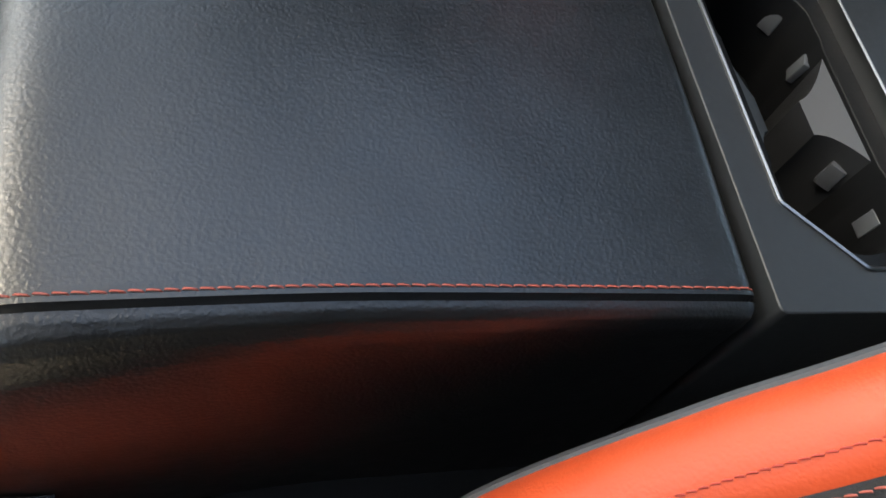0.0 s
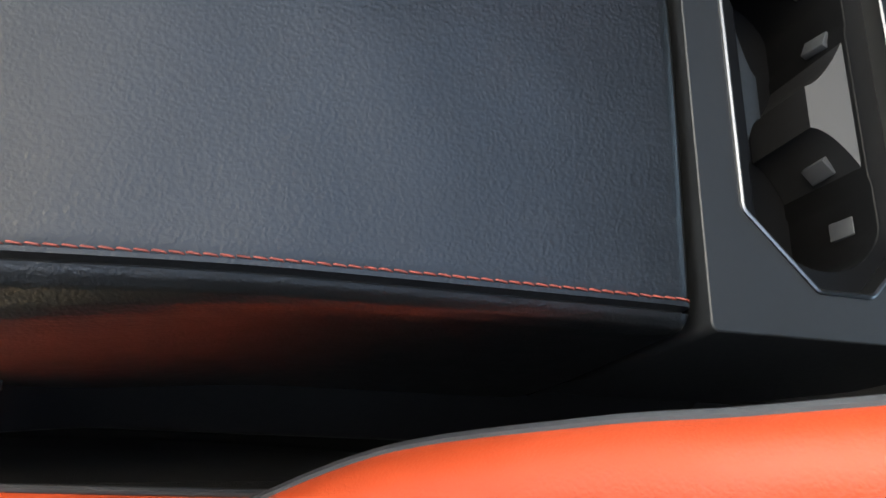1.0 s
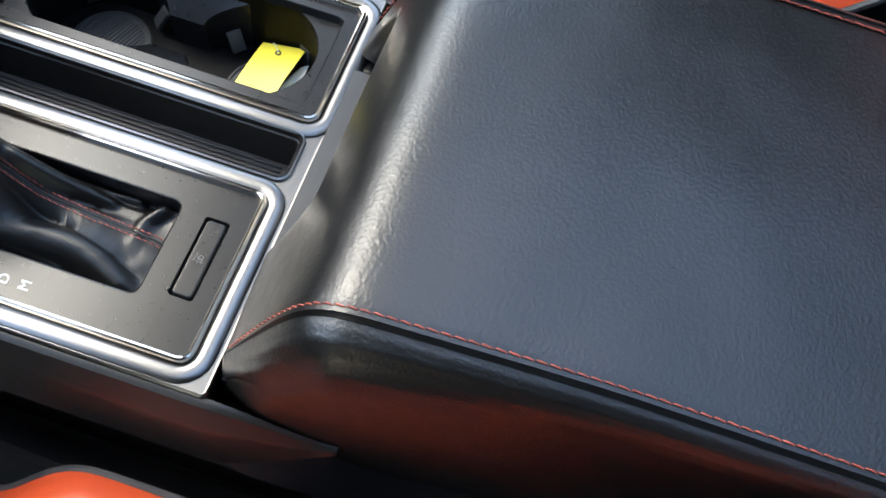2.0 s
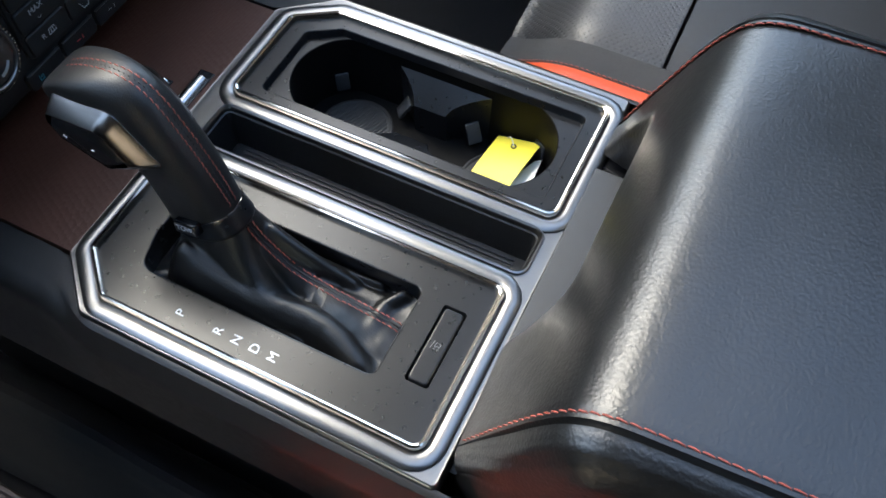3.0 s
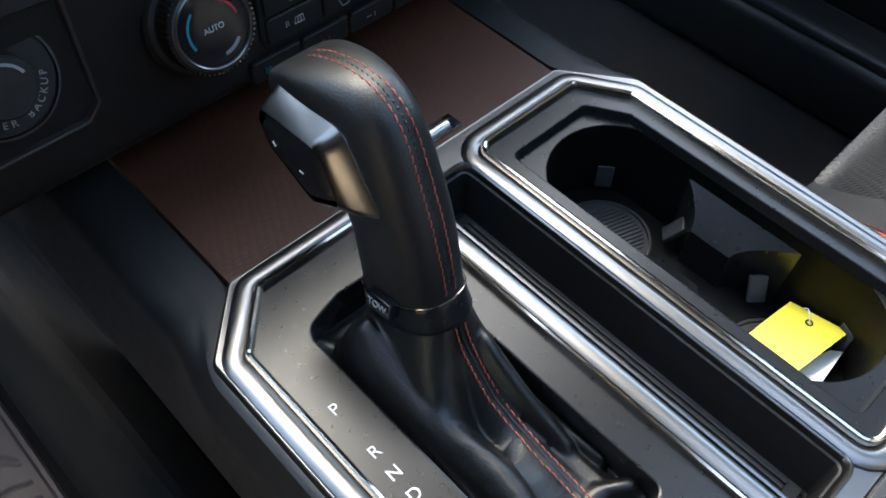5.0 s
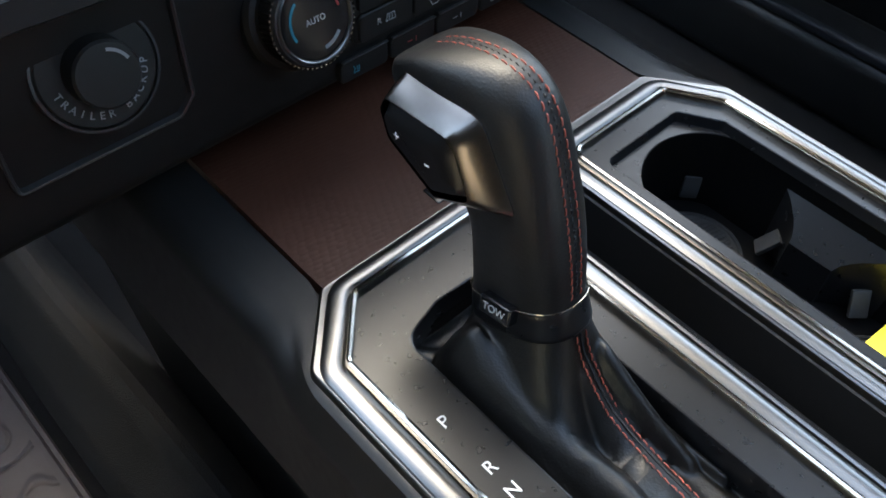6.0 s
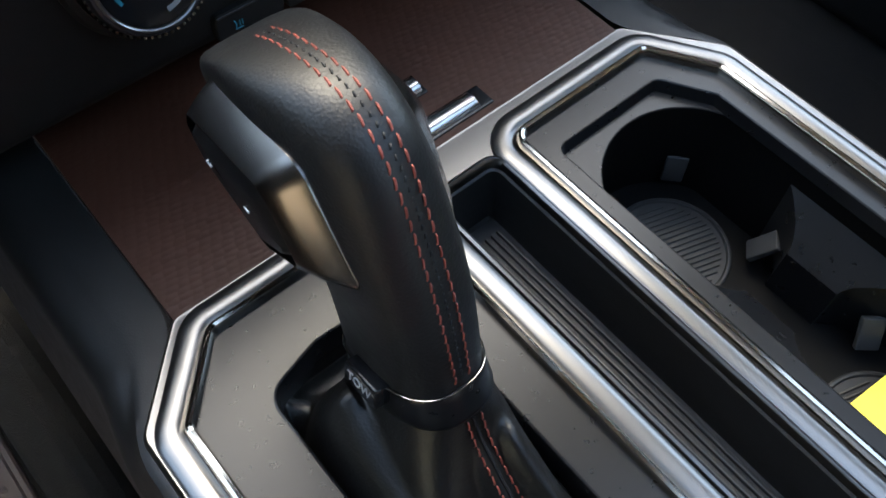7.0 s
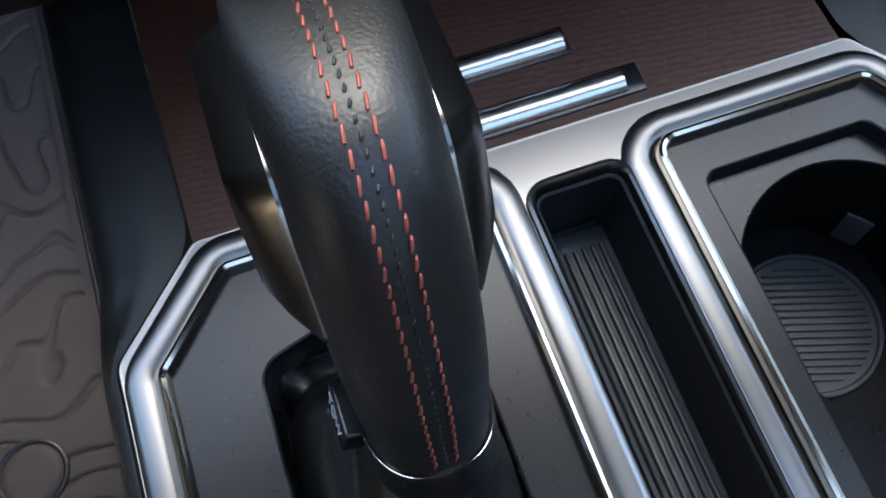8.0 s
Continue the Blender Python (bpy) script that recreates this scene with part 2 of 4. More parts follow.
def grid(f, nu, nv, wrap=False, cap=False):
    """A surface through f(u, v), u and v from 0 to 1; wrap joins it round in u; cap closes the ends in v."""
    bm = bmesh.new()
    k = nu if wrap else nu + 1
    rows = [[bm.verts.new(f(i / nu, j / nv)) for i in range(k)] for j in range(nv + 1)]
    for a, b in zip(rows[:-1], rows[1:]):
        for i in range(nu):
            j = (i + 1) % k
            bm.faces.new((a[i], a[j], b[j], b[i]))
    if cap:
        bm.faces.new(rows[0])
        bm.faces.new(rows[-1])
    bmesh.ops.recalc_face_normals(bm, faces=bm.faces)
    return bm


def tube(bm, pts, r, n=8, cap=True):
    """A round tube along a line of points; r: one radius or one for each."""
    pts = [Vector(p) for p in pts]
    rows, side = [], None
    for i, p in enumerate(pts):
        d = (pts[min(i + 1, len(pts) - 1)] - pts[max(i - 1, 0)]).normalized()
        if side is None:
            side = d.orthogonal().normalized()
        side = (side - d * side.dot(d)).normalized()
        up = d.cross(side)
        rr = r[i] if isinstance(r, (list, tuple)) else r
        rows.append([bm.verts.new(p + rr * (math.cos(2 * math.pi * k / n) * side + math.sin(2 * math.pi * k / n) * up)) for k in range(n)])
    for a, b in zip(rows[:-1], rows[1:]):
        for k in range(n):
            bm.faces.new((a[k - 1], a[k], b[k], b[k - 1]))
    if cap:
        bm.faces.new(rows[0])
        bm.faces.new(rows[-1])
    return bm


def box(bm, x0, x1, y0, y1, z0, z1, bevel=0.0):
    got = bmesh.ops.create_cube(bm, size=1.0, matrix=Matrix.LocRotScale(((x0 + x1) / 2, (y0 + y1) / 2, (z0 + z1) / 2), None, (x1 - x0, y1 - y0, z1 - z0)))
    if bevel:
        es = list({e for v in got["verts"] for e in v.link_edges})
        bmesh.ops.bevel(bm, geom=es, offset=bevel, segments=3, affect="EDGES", profile=0.5)
    return bm


def between(table, t):
    """Straight interpolation in rows of (t, a, b, ...)."""
    for p, q in zip(table[:-1], table[1:]):
        if t <= q[0]:
            w = (t - p[0]) / (q[0] - p[0])
            return [a + (b - a) * w for a, b in zip(p[1:], q[1:])]
    return list(table[-1][1:])


def spline(pts, n):
    """n + 1 points, evenly spread along a Catmull-Rom curve through the given ones."""
    pts = [Vector(p) for p in pts]
    ext = [2 * pts[0] - pts[1], *pts, 2 * pts[-1] - pts[-2]]
    raw = []
    for i in range(1, len(ext) - 2):
        a, b, c, d = ext[i - 1:i + 3]
        for k in range(24):
            t = k / 24
            raw.append(0.5 * ((2 * b) + (c - a) * t + (2 * a - 5 * b + 4 * c - d) * t * t + (3 * b - a - 3 * c + d) * t ** 3))
    raw.append(pts[-1])
    length = [0.0]
    for p, q in zip(raw[:-1], raw[1:]):
        length.append(length[-1] + (q - p).length)
    out, j = [], 0
    for i in range(n + 1):
        s = length[-1] * i / n
        while j < len(raw) - 2 and length[j + 1] < s:
            j += 1
        w = (s - length[j]) / max(1e-9, length[j + 1] - length[j])
        out.append(raw[j].lerp(raw[j + 1], min(1, max(0, w))))
    return out


def smooth01(a, b, x):
    t = min(1, max(0, (x - a) / (b - a)))
    return t * t * (3 - 2 * t)


def stitches(pts, pitch, r, normals=None, lean=0.0005, gap=0.22):
    """A row of twisted thread stitches along a line of points, each dipping into the leather at its ends."""
    bm = bmesh.new()
    pts = [Vector(p) for p in pts]
    total = sum((q - p).length for p, q in zip(pts[:-1], pts[1:]))
    n = max(2, int(total / pitch))
    line = spline(pts, n * 4)
    for i in range(n):
        seg = line[i * 4:i * 4 + 5]
        d = (seg[-1] - seg[0])
        up = normals(i / n) if normals else Vector((0, 0, 1))
        side = d.cross(up).normalized() * lean
        a = seg[0] + d * gap * 0.5 - up * r * 1.2 - side
        b = seg[0] + d * (0.5 * gap + 0.14) + up * r * 0.35 - side * 0.6
        c = seg[2] + up * r * 0.75
        e = seg[-1] - d * (0.5 * gap + 0.14) + up * r * 0.35 + side * 0.6
        f = seg[-1] - d * gap * 0.5 - up * r * 1.2 + side
        tube(bm, [a, b, c, e, f], [r * 0.6, r * 0.95, r, r * 0.95, r * 0.6], n=6)
    return bm


def lettering(name, text, size, m, mat, parent, depth=0.0002):
    """A word in the built-in font as a thin mesh, centred, in the x-y plane of the pose m."""
    cu = bpy.data.curves.new(name, "FONT")
    cu.body, cu.size, cu.extrude, cu.align_x, cu.align_y = text, size, depth, "CENTER", "CENTER"
    tmp = new(name, cu)
    bpy.context.view_layer.update()
    me = bpy.data.meshes.new_from_object(tmp)
    bpy.data.objects.remove(tmp)
    bm = bmesh.new()
    bm.from_mesh(me)
    bpy.data.meshes.remove(me)
    bmesh.ops.transform(bm, matrix=m, verts=bm.verts)
    return part(name, bm, mat, parent)


def frame_matrix(origin, right, up):
    """A pose with the given place, x axis and y axis."""
    r, u = Vector(right).normalized(), Vector(up)
    u = (u - r * u.dot(r)).normalized()
    m = Matrix((r, u, r.cross(u))).transposed().to_4x4()
    m.translation = origin
    return m

# ---- the cabin's shell ----
FLOOR = 0.0


def slab(name, x0, x1, y0, y1, z0, z1, mat, label, category):
    return tagged(part(name, box(bmesh.new(), x0, x1, y0, y1, z0, z1), mat), label, category, kind="structure")


def wall_with_opening(name, axis, at, thick, a0, a1, z0, z1, openings, mat, label):
    """An upright wall across x or y with rounded openings (from, to, foot, head) through it."""
    holes = [rounded([(o0, oz0), (o1, oz0), (o1, oz1), (o0, oz1)], 0.06) for o0, o1, oz0, oz1 in openings]
    flat = plate([(a0, z0), (a1, z0), (a1, z1), (a0, z1)], holes, 0, thick)
    m = Matrix(((0, 0, 1, at), (1, 0, 0, 0), (0, 1, 0, 0), (0, 0, 0, 1))) if axis == "x" else Matrix(((1, 0, 0, 0), (0, 0, 1, at), (0, 1, 0, 0), (0, 0, 0, 1)))
    bmesh.ops.transform(flat, matrix=m, verts=flat.verts)
    bmesh.ops.recalc_face_normals(flat, faces=flat.faces)
    return tagged(part(name, flat, mat), label, "wall", kind="structure")


slab("ground", -400, 400, -400, 400, -0.75, -0.62, BOUNCE_TAN, "unseen ground outside the vehicle, tan to give warm reflections", "ground")
slab("floor", -0.86, 0.86, -1.5, 1.05, -0.08, FLOOR, CARPET, "dark carpeted cabin floor", "floor")
# unseen roof: its opening and front edge are set to steer console reflections
tagged(part("ceiling", plate([(-0.86, -1.5), (0.86, -1.5), (0.86, 0.42), (-0.86, 0.42)], [rounded([(-0.48, -0.80), (0.56, -0.80), (0.56, 0.14), (-0.48, 0.14)], 0.08)], 1.22, 1.27), HEADLINER),
       "plain grey cabin headliner with an opening added for light", "ceiling", kind="structure")
# pane is added so that sky reflects in the armrest's top
slab("added_roof_pane", -0.475, 0.555, -0.795, 0.135, 1.242, 1.246, ADDED_GLASS, "unseen roof pane added to let sky light in", "window")
# the low gap is added so the armrest's side mirrors the tan ground
wall_with_opening("wall_left", "x", -0.86, 0.05, -1.5, 1.05, 0.0, 1.22, [(-0.06, 0.15, 0.12, 0.50), (0.40, 0.98, 0.79, 1.17)], DASH, "plain dark left wall with a side window and a low gap added for warm reflections")
wall_with_opening("wall_right", "x", 0.81, 0.05, -1.5, 1.05, 0.0, 1.22, [(-0.15, 0.95, 0.70, 1.19)], DASH, "dark door panel below a side window")
wall_with_opening("wall_front", "y", 0.98, 0.05, -0.86, 0.86, 0.0, 1.22, [(-0.79, 0.79, 0.78, 1.20)], DASH, "dark bulkhead below the windscreen")
wall_with_opening("wall_rear", "y", -1.5, 0.05, -0.86, 0.86, 0.0, 1.22, [(-0.60, 0.60, 0.80, 1.12)], DASH, "dark cabin rear wall below the rear window")


def tunnel_side(u, v, sign):
    """Carpet beside the console: a deep gap at its foot, a soft ridge and the fall to the floor."""
    x, z = between([(0, 0.176, 0.04), (0.14, 0.186, 0.065), (0.34, 0.210, 0.160), (0.42, 0.217, 0.180), (0.5, 0.226, 0.184), (0.58, 0.236, 0.176),
                    (0.78, 0.262, 0.105), (0.88, 0.273, 0.050), (0.92, 0.2735, 0.034), (1, 0.262, 0.0)], u)
    y = -0.62 + 1.5 * v
    wob = 0.004 * math.sin(9 * y + 3 * u) + 0.003 * noise.noise((x * 14, y * 9, z * 14))
    return Vector((MID + sign * (x + wob), y, z + wob))


for sign, side in ((-1, "driver"), (1, "passenger")):
    tagged(part("floor_tunnel", grid(lambda u, v: tunnel_side(u, v, sign), 40, 60), CARPET), "dark carpet sloping from the console to the floor",
           "carpet", kind="structure")

# ---- centre console ----
console = thing("center_console", (MID, 0.0, 0.0), "satin silver and black centre console between two seats", "console")

SHIFT = rounded([(-0.181, 0.0085), (-0.0515, 0.0085), (-0.0515, 0.2905), (-0.151, 0.2905), (-0.181, 0.2585)], [0.008, 0.008, 0.008, 0.006, 0.006])
CUPS = rounded([(0.0205, 0.001), (0.1355, 0.001), (0.1355, 0.2505), (0.1135, 0.2855), (0.0205, 0.2855)], [0.008, 0.008, 0.006, 0.006, 0.008])
SLOT = rounded([(-0.0330, 0.0035), (0.0060, 0.0035), (0.0060, 0.2830), (-0.0330, 0.2830)], 0.007)
OUTLINE = rounded([(-0.1960, -0.0090), (0.1550, -0.0090), (0.1550, 0.2600), (0.1190, 0.3060), (-0.1600, 0.3060), (-0.1960, 0.2680)],
                  [0.003, 0.003, 0.008, 0.006, 0.006, 0.008])
part("trim_plate", plate(OUTLINE, [offset(SHIFT, -0.001), offset(CUPS, -0.001), offset(SLOT, 0.001)], 0.386, 0.3985), SATIN, console)


def hump(w, h, z, k=8):
    """Half-round profile from 0 to w, h high."""
    return [(w * (0.5 - 0.5 * math.cos(math.pi * i / k)), z + h * math.sin(math.pi * i / k) ** 0.8) for i in range(k + 1)]


for path, name in ((SHIFT, "shifter_surround"), (CUPS, "cup_surround")):
    surround = part(name, band(bmesh.new(), path, [(0.0022, 0.395)] + [(d + 0.0022, z) for d, z in hump(0.0128, 0.0034, 0.3985)] + [(0.0150, 0.395)]), SATIN, console)
    ring = [(-0.0022, 0.392), (-0.0020, 0.4030), (-0.0012, 0.4046), (0.0002, 0.4052), (0.0014, 0.4046), (0.0021, 0.4025), (0.0022, 0.392)]
    part("chrome_ring", band(bmesh.new(), path, ring), CHROME, surround, "thin polished chrome ring")
part("trim_lip", band(bmesh.new(), OUTLINE, [(-0.0012, 0.3984), (0.0004, 0.3986), (0.0016, 0.3978), (0.0025, 0.3955), (0.0028, 0.388)]), SATIN, console)

# Pen slot between the two surrounds
slot = part("pen_slot", band(bmesh.new(), SLOT, [(0.0034, 0.3985), (0.0030, 0.4008), (0.0016, 0.4014), (0.0004, 0.4002), (-0.0006, 0.3965), (-0.0035, 0.366)]), SATIN, console)
part("slot_lining", band(bmesh.new(), SLOT, [(-0.0010, 0.3960), (-0.0022, 0.3950), (-0.0042, 0.3580), (-0.0060, 0.3560), (-0.018, 0.3560)]), PLASTIC, slot)
slot_mat = part("slot_mat", box(bmesh.new(), -0.0290, 0.0020, 0.012, 0.276, 0.3555, 0.3580), RUBBER, console, "ribbed black rubber mat")
for i in range(7):
    x = -0.0262 + i * 0.0040
    part("rib", box(bmesh.new(), x - 0.0011, x + 0.0011, 0.020, 0.268, 0.3578, 0.3602, 0.0006), RUBBER, slot_mat)
bm = bmesh.new()
box(bm, -0.0325, -0.0205, 0.040, 0.262, 0.357, 0.3655, 0.002)
part("slot_step", bm, PLASTIC, slot)

# Shifter panel
BOOT = rounded([(-0.1495, 0.0595), (-0.0745, 0.0595), (-0.0745, 0.2570), (-0.1200, 0.2590), (-0.1495, 0.2510)], [0.007, 0.007, 0.007, 0.02, 0.012])
BUTTON = rounded([(-0.1415, 0.0235), (-0.0795, 0.0235), (-0.0795, 0.0415), (-0.1415, 0.0415)], 0.0025)
shift_panel = part("shift_panel", plate(offset(SHIFT, -0.0018), [BOOT, BUTTON], 0.394, TOP), PANEL, console)
part("boot_edge", band(bmesh.new(), BOOT, [(0.0004, 0.4002), (-0.0005, 0.3998), (-0.0012, 0.398), (-0.0014, 0.380)]), PANEL, shift_panel)
KEY = rounded([(-0.1401, 0.0249), (-0.0809, 0.0249), (-0.0809, 0.0401), (-0.1401, 0.0401)], 0.0034)
button = part("lane_button", dome(KEY, [(0, 0.388), (0, 0.3985), (0.0006, 0.3996), (0.0014, 0.4001)]), PANEL, shift_panel)
part("button_well", band(bmesh.new(), BUTTON, [(0.0002, 0.4001), (-0.0003, 0.3990), (-0.0005, 0.386)]), PLASTIC, shift_panel)
bm = bmesh.new()
for stroke in ([(-3.4, -3.2), (-2.6, 3.2)], [(-1.2, -0.6), (-0.8, 1.0), (0.2, 2.2), (2.0, 2.2), (2.8, 1.0), (3.0, -0.6), (-1.2, -0.6)], [(-0.6, -0.6), (-0.6, -1.8)], [(2.4, -0.6), (2.4, -1.8)],
               [(-1.6, -3.0), (0.2, -3.0)], [(1.4, -3.0), (3.2, -3.0)]):
    tube(bm, [(-0.1105 + 0.00095 * q, 0.0325 - 0.00095 * p, 0.4002) for p, q in stroke], 0.00022, 5)
part("button_symbol", bm, GREY_PRINT, button, "small grey symbol")
for ch, y in (("P", 0.203), ("R", 0.1715), ("N", 0.1565), ("D", 0.1417), ("M", 0.1272)):
    lettering("gear_letter", ch, 0.0098, pose(-0.1669, y, 0.4002), WHITE, shift_panel)

# Cup holders in front
HOLE_X, HOLE_R, HOLE_YA, HOLE_YB = 0.0775, 0.0482, 0.2115, 0.0715


def two_cups(x, ya, yb, r, c, w, n=40):
    """Outline of two round wells joined by a channel from x = c - w to c + w."""
    def arc(y, a0, a1):
        return [(x + r * math.cos(a0 + (a1 - a0) * i / n), y + r * math.sin(a0 + (a1 - a0) * i / n)) for i in range(n + 1)]
    br, bl = math.asin((c + w - x) / r), math.asin((x - c + w) / r)
    h = math.pi / 2
    return arc(ya, -h + br, 3 * h - bl) + arc(yb, h + bl, 5 * h - br)


def coaster(x, y, z, r, turn, owner):
    """A round rubber coaster with a rim, a groove and ribs."""
    disc = [(x + r * math.cos(2 * math.pi * i / 48), y + r * math.sin(2 * math.pi * i / 48)) for i in range(48)]
    base_ = part("cup_coaster", dome(disc, [(0, z - 0.001), (0, z + 0.0014), (0.0008, z + 0.0020), (0.0022, z + 0.0020), (0.0030, z + 0.0008), (0.0044, z + 0.0008)]), RUBBER, owner,
                 "ribbed round rubber coaster")
    c, s = math.cos(turn), math.sin(turn)
    for i in range(-8, 9):
        d = i * r * 0.095
        e = math.sqrt(max(0, (r * 0.82) ** 2 - d * d))
        if e > 0.003:
            part("rib", tube(bmesh.new(), [(x + c * d - s * e, y + s * d + c * e, z + 0.0011), (x + c * d + s * e, y + s * d - c * e, z + 0.0011)], 0.0008, 6), RUBBER, base_)


HOLES = [(min(max(x, 0.0340), 0.1222), y) for x, y in two_cups(HOLE_X, HOLE_YA, HOLE_YB, HOLE_R, 0.0781, 0.0440)]
STEP = rounded([(0.0330, 0.0140), (0.1230, 0.0140), (0.1230, 0.2400), (0.1060, 0.2680), (0.0330, 0.2680)], [0.006, 0.006, 0.006, 0.006, 0.006])
cup_tray = part("cup_tray", plate(offset(CUPS, -0.0018), [STEP], 0.394, TOP), PANEL, console)
part("tray_step", band(bmesh.new(), STEP, [(0.0003, 0.4002), (-0.0004, 0.3996), (-0.0012, 0.3960), (-0.0022, 0.3928)]), PANEL, cup_tray)
part("cup_deck", plate(offset(STEP, -0.0012), [HOLES], 0.3880, 0.3930), PANEL, cup_tray)
# well walls and floor carry their shade in the colour
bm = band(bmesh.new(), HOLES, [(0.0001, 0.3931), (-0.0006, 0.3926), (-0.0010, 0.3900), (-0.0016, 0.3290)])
part("cup_wall", bm, SHADED_BLACK, cup_tray)
part("cup_floor", plate(offset(STEP, 0.004), [], 0.3240, 0.3290), SHADED_BLACK, cup_tray)


def saddle(x_in, z_in, x_out, z_out, y_in=(0.1310, 0.1620), y_out=(0.0900, 0.1880), foot=0.3295, across=False):
    """A ramp between two wells, cut by both of them, falling to the channel in the middle; across: the wells lie side by side."""
    def skin(u, v):
        t = max(0.0, min(1.0, (u - 0.1) / 0.9))
        yb, ya = [a + (b - a) * t ** 1.7 for a, b in zip(y_in, y_out)]
        w = max(0.0, min(1.0, (v - 0.08) / 0.84))
        x, y, z = x_in + (x_out - x_in) * t, yb + (ya - yb) * w, z_in + (z_out - z_in) * t
        if u < 0.1 or v < 0.08 or v > 0.92:
            z = min(z, foot if u == 0 or v in (0, 1) else z - 0.0006)
        return Vector((y, x, z) if across else (x, y, z))
    return grid(skin, 20, 25)


part("saddle", saddle(0.1015, 0.3620, 0.1232, 0.3845), PANEL, cup_tray, "sloping black panel between the two wells")
part("saddle", saddle(0.0680, 0.3620, 0.0335, 0.3880), PANEL, cup_tray, "sloping black panel between the two wells")
for y in (HOLE_YA, HOLE_YB):
    coaster(HOLE_X + 0.001, y - 0.001, 0.3290, 0.034, radians(72), console)
for x, y, turn, lean in ((0.1125, 0.2420, 0.75, 0.12), (0.1095, 0.1755, -0.9, 0.65), (0.1100, 0.1080, 0.85, 0.55), (0.1180, 0.0480, -0.45, 0.12), (0.0420, 0.0400, 0.7, 0.12)):
    bm = bmesh.new()
    box(bm, -0.0022, 0.0016, -0.0062, 0.0062, -0.0095, 0.0095, 0.0008)
    bmesh.ops.transform(bm, matrix=Matrix.Translation((x, y, 0.3440)) @ Matrix.Rotation(turn, 4, "Z") @ Matrix.Rotation(lean, 4, "Y"), verts=bm.verts)
    part("cup_tab", bm, TAB_RUBBER, cup_tray, "grey rubber grip tab")

# Brown tray towards the dashboard, with two chrome bars let into it
front_tray = part("front_tray", plate([(-0.1605, 0.3062), (0.1165, 0.3062), (0.1165, 0.56), (-0.1605, 0.56)], [], 0.388, 0.3985), TRAY, console, "brown textured tray")
for y, half, w, reach in ((0.3178, 0.0430, 0.0056, 0.0075), (0.3445, 0.0265, 0.0056, 0.0022)):
    bm = bmesh.new()
    box(bm, MID - half - reach, MID + half + reach, y - w - 0.0016, y + w + 0.0016, 0.3970, 0.3992, 0.0008)
    bar_seat = part("bar_surround", bm, GLOSS, front_tray, "black frame of a chrome bar")
    profile = hump(2 * w, 0.0042, 0.0)

    def bar(u, v):
        across, rise = profile[min(8, int(round(u * 8)))]
        return Vector((MID - half + 2 * half * v, y - w + across, 0.3990 + (rise if 0 < v < 1 else 0)))
    part("chrome_bar", grid(bar, 8, 60), BAR_METAL, bar_seat, "bright metal bar")


def side_x(y):
    """Distance of the trim's outer edge from the centre line, by y."""
    return sum(between([(-0.64, 0.1762), (0.268, 0.1768), (0.306, 0.1420), (0.64, 0.1420)], y + 0.003 * k)[0] for k in range(-4, 5)) / 9


def shelf_top(y):
    """Height of the side panel's inner edge under the armrest."""
    return between([(-0.61, 0.287), (-0.13, 0.286), (-0.085, 0.290), (-0.055, 0.302), (-0.036, 0.320), (-0.028, 0.340), (-0.020, 0.370), (-0.012, 0.3945)], y)[0]


def shelf_edge(y):
    """Distance of the side panel's outer edge from the centre line."""
    return 0.198 - 0.017 * smooth01(-0.03, -0.15, y)


def shelf_low(y):
    """Height of the side panel's outer edge beside the armrest."""
    return 0.305 - 0.087 * smooth01(-0.012, -0.160, y)


def under_armrest(u, y):
    """Distance and height of the side panel beside the armrest."""
    zt, xi = shelf_top(y) + 0.008 * smooth01(-0.02, -0.06, y), 0.146 + 0.031 * smooth01(-0.035, -0.012, y)
    xe, ze = shelf_edge(y), shelf_low(y)
    if u <= 0.85:
        t = u / 0.85
        return xi + (xe - xi) * t, zt - (zt - ze) * t ** 1.15
    return between([(0.85, xe, ze), (0.93, xe - 0.0002, ze - 0.0075), (0.965, xe - 0.0012, ze - 0.0095), (1, xe - 0.011, ze - 0.010)], u)


def beside_trim(u, y):
    """Distance and height of the side panel beside the trim, and on to the dashboard."""
    x, z = between([(0, 0.0, 0.3945), (0.06, 0.0035, 0.3945), (0.14, 0.010, 0.3925), (0.4, 0.024, 0.366), (0.93, 0.0340, 0.2975), (0.965, 0.0325, 0.2955), (1.0, 0.018, 0.2950)], u)
    # ahead of the trim the rail's top widens and lies flatter
    flat = between([(0, 0.3955), (0.14, 0.3950), (0.28, 0.3925), (0.36, 0.3880), (0.43, 0.3790), (0.52, 0.3620), (0.93, 0.2975), (0.965, 0.2955), (1.0, 0.2950)], u)[0]
    z += (flat - z) * smooth01(0.245, 0.305, y)
    s = side_x(y)
    return s + x * (0.1980 - s) / 0.034, z


def side_panel(u, y, sign):
    """The painted panel runs on beside the armrest and tapers to a point."""
    x, z = beside_trim(u, max(y, -0.012))
    if y < -0.012:
        t = (-0.012 - y) / 0.085
        inner = 0.3945 - 0.0380 * smooth01(0.0, 1.15, t)
        outer = 0.2950 + 0.0600 * t ** 0.85
        z = outer + (inner - outer) * (z - 0.2950) / 0.0995
        x = 0.1768 - 0.0060 * t * t + (x - 0.1768) * (1 - 0.75 * t)
    return Vector((MID + sign * x, y, z))


def lower_panel(u, y, sign):
    x, z = under_armrest(u, y)
    return Vector((MID + sign * x, y, z))


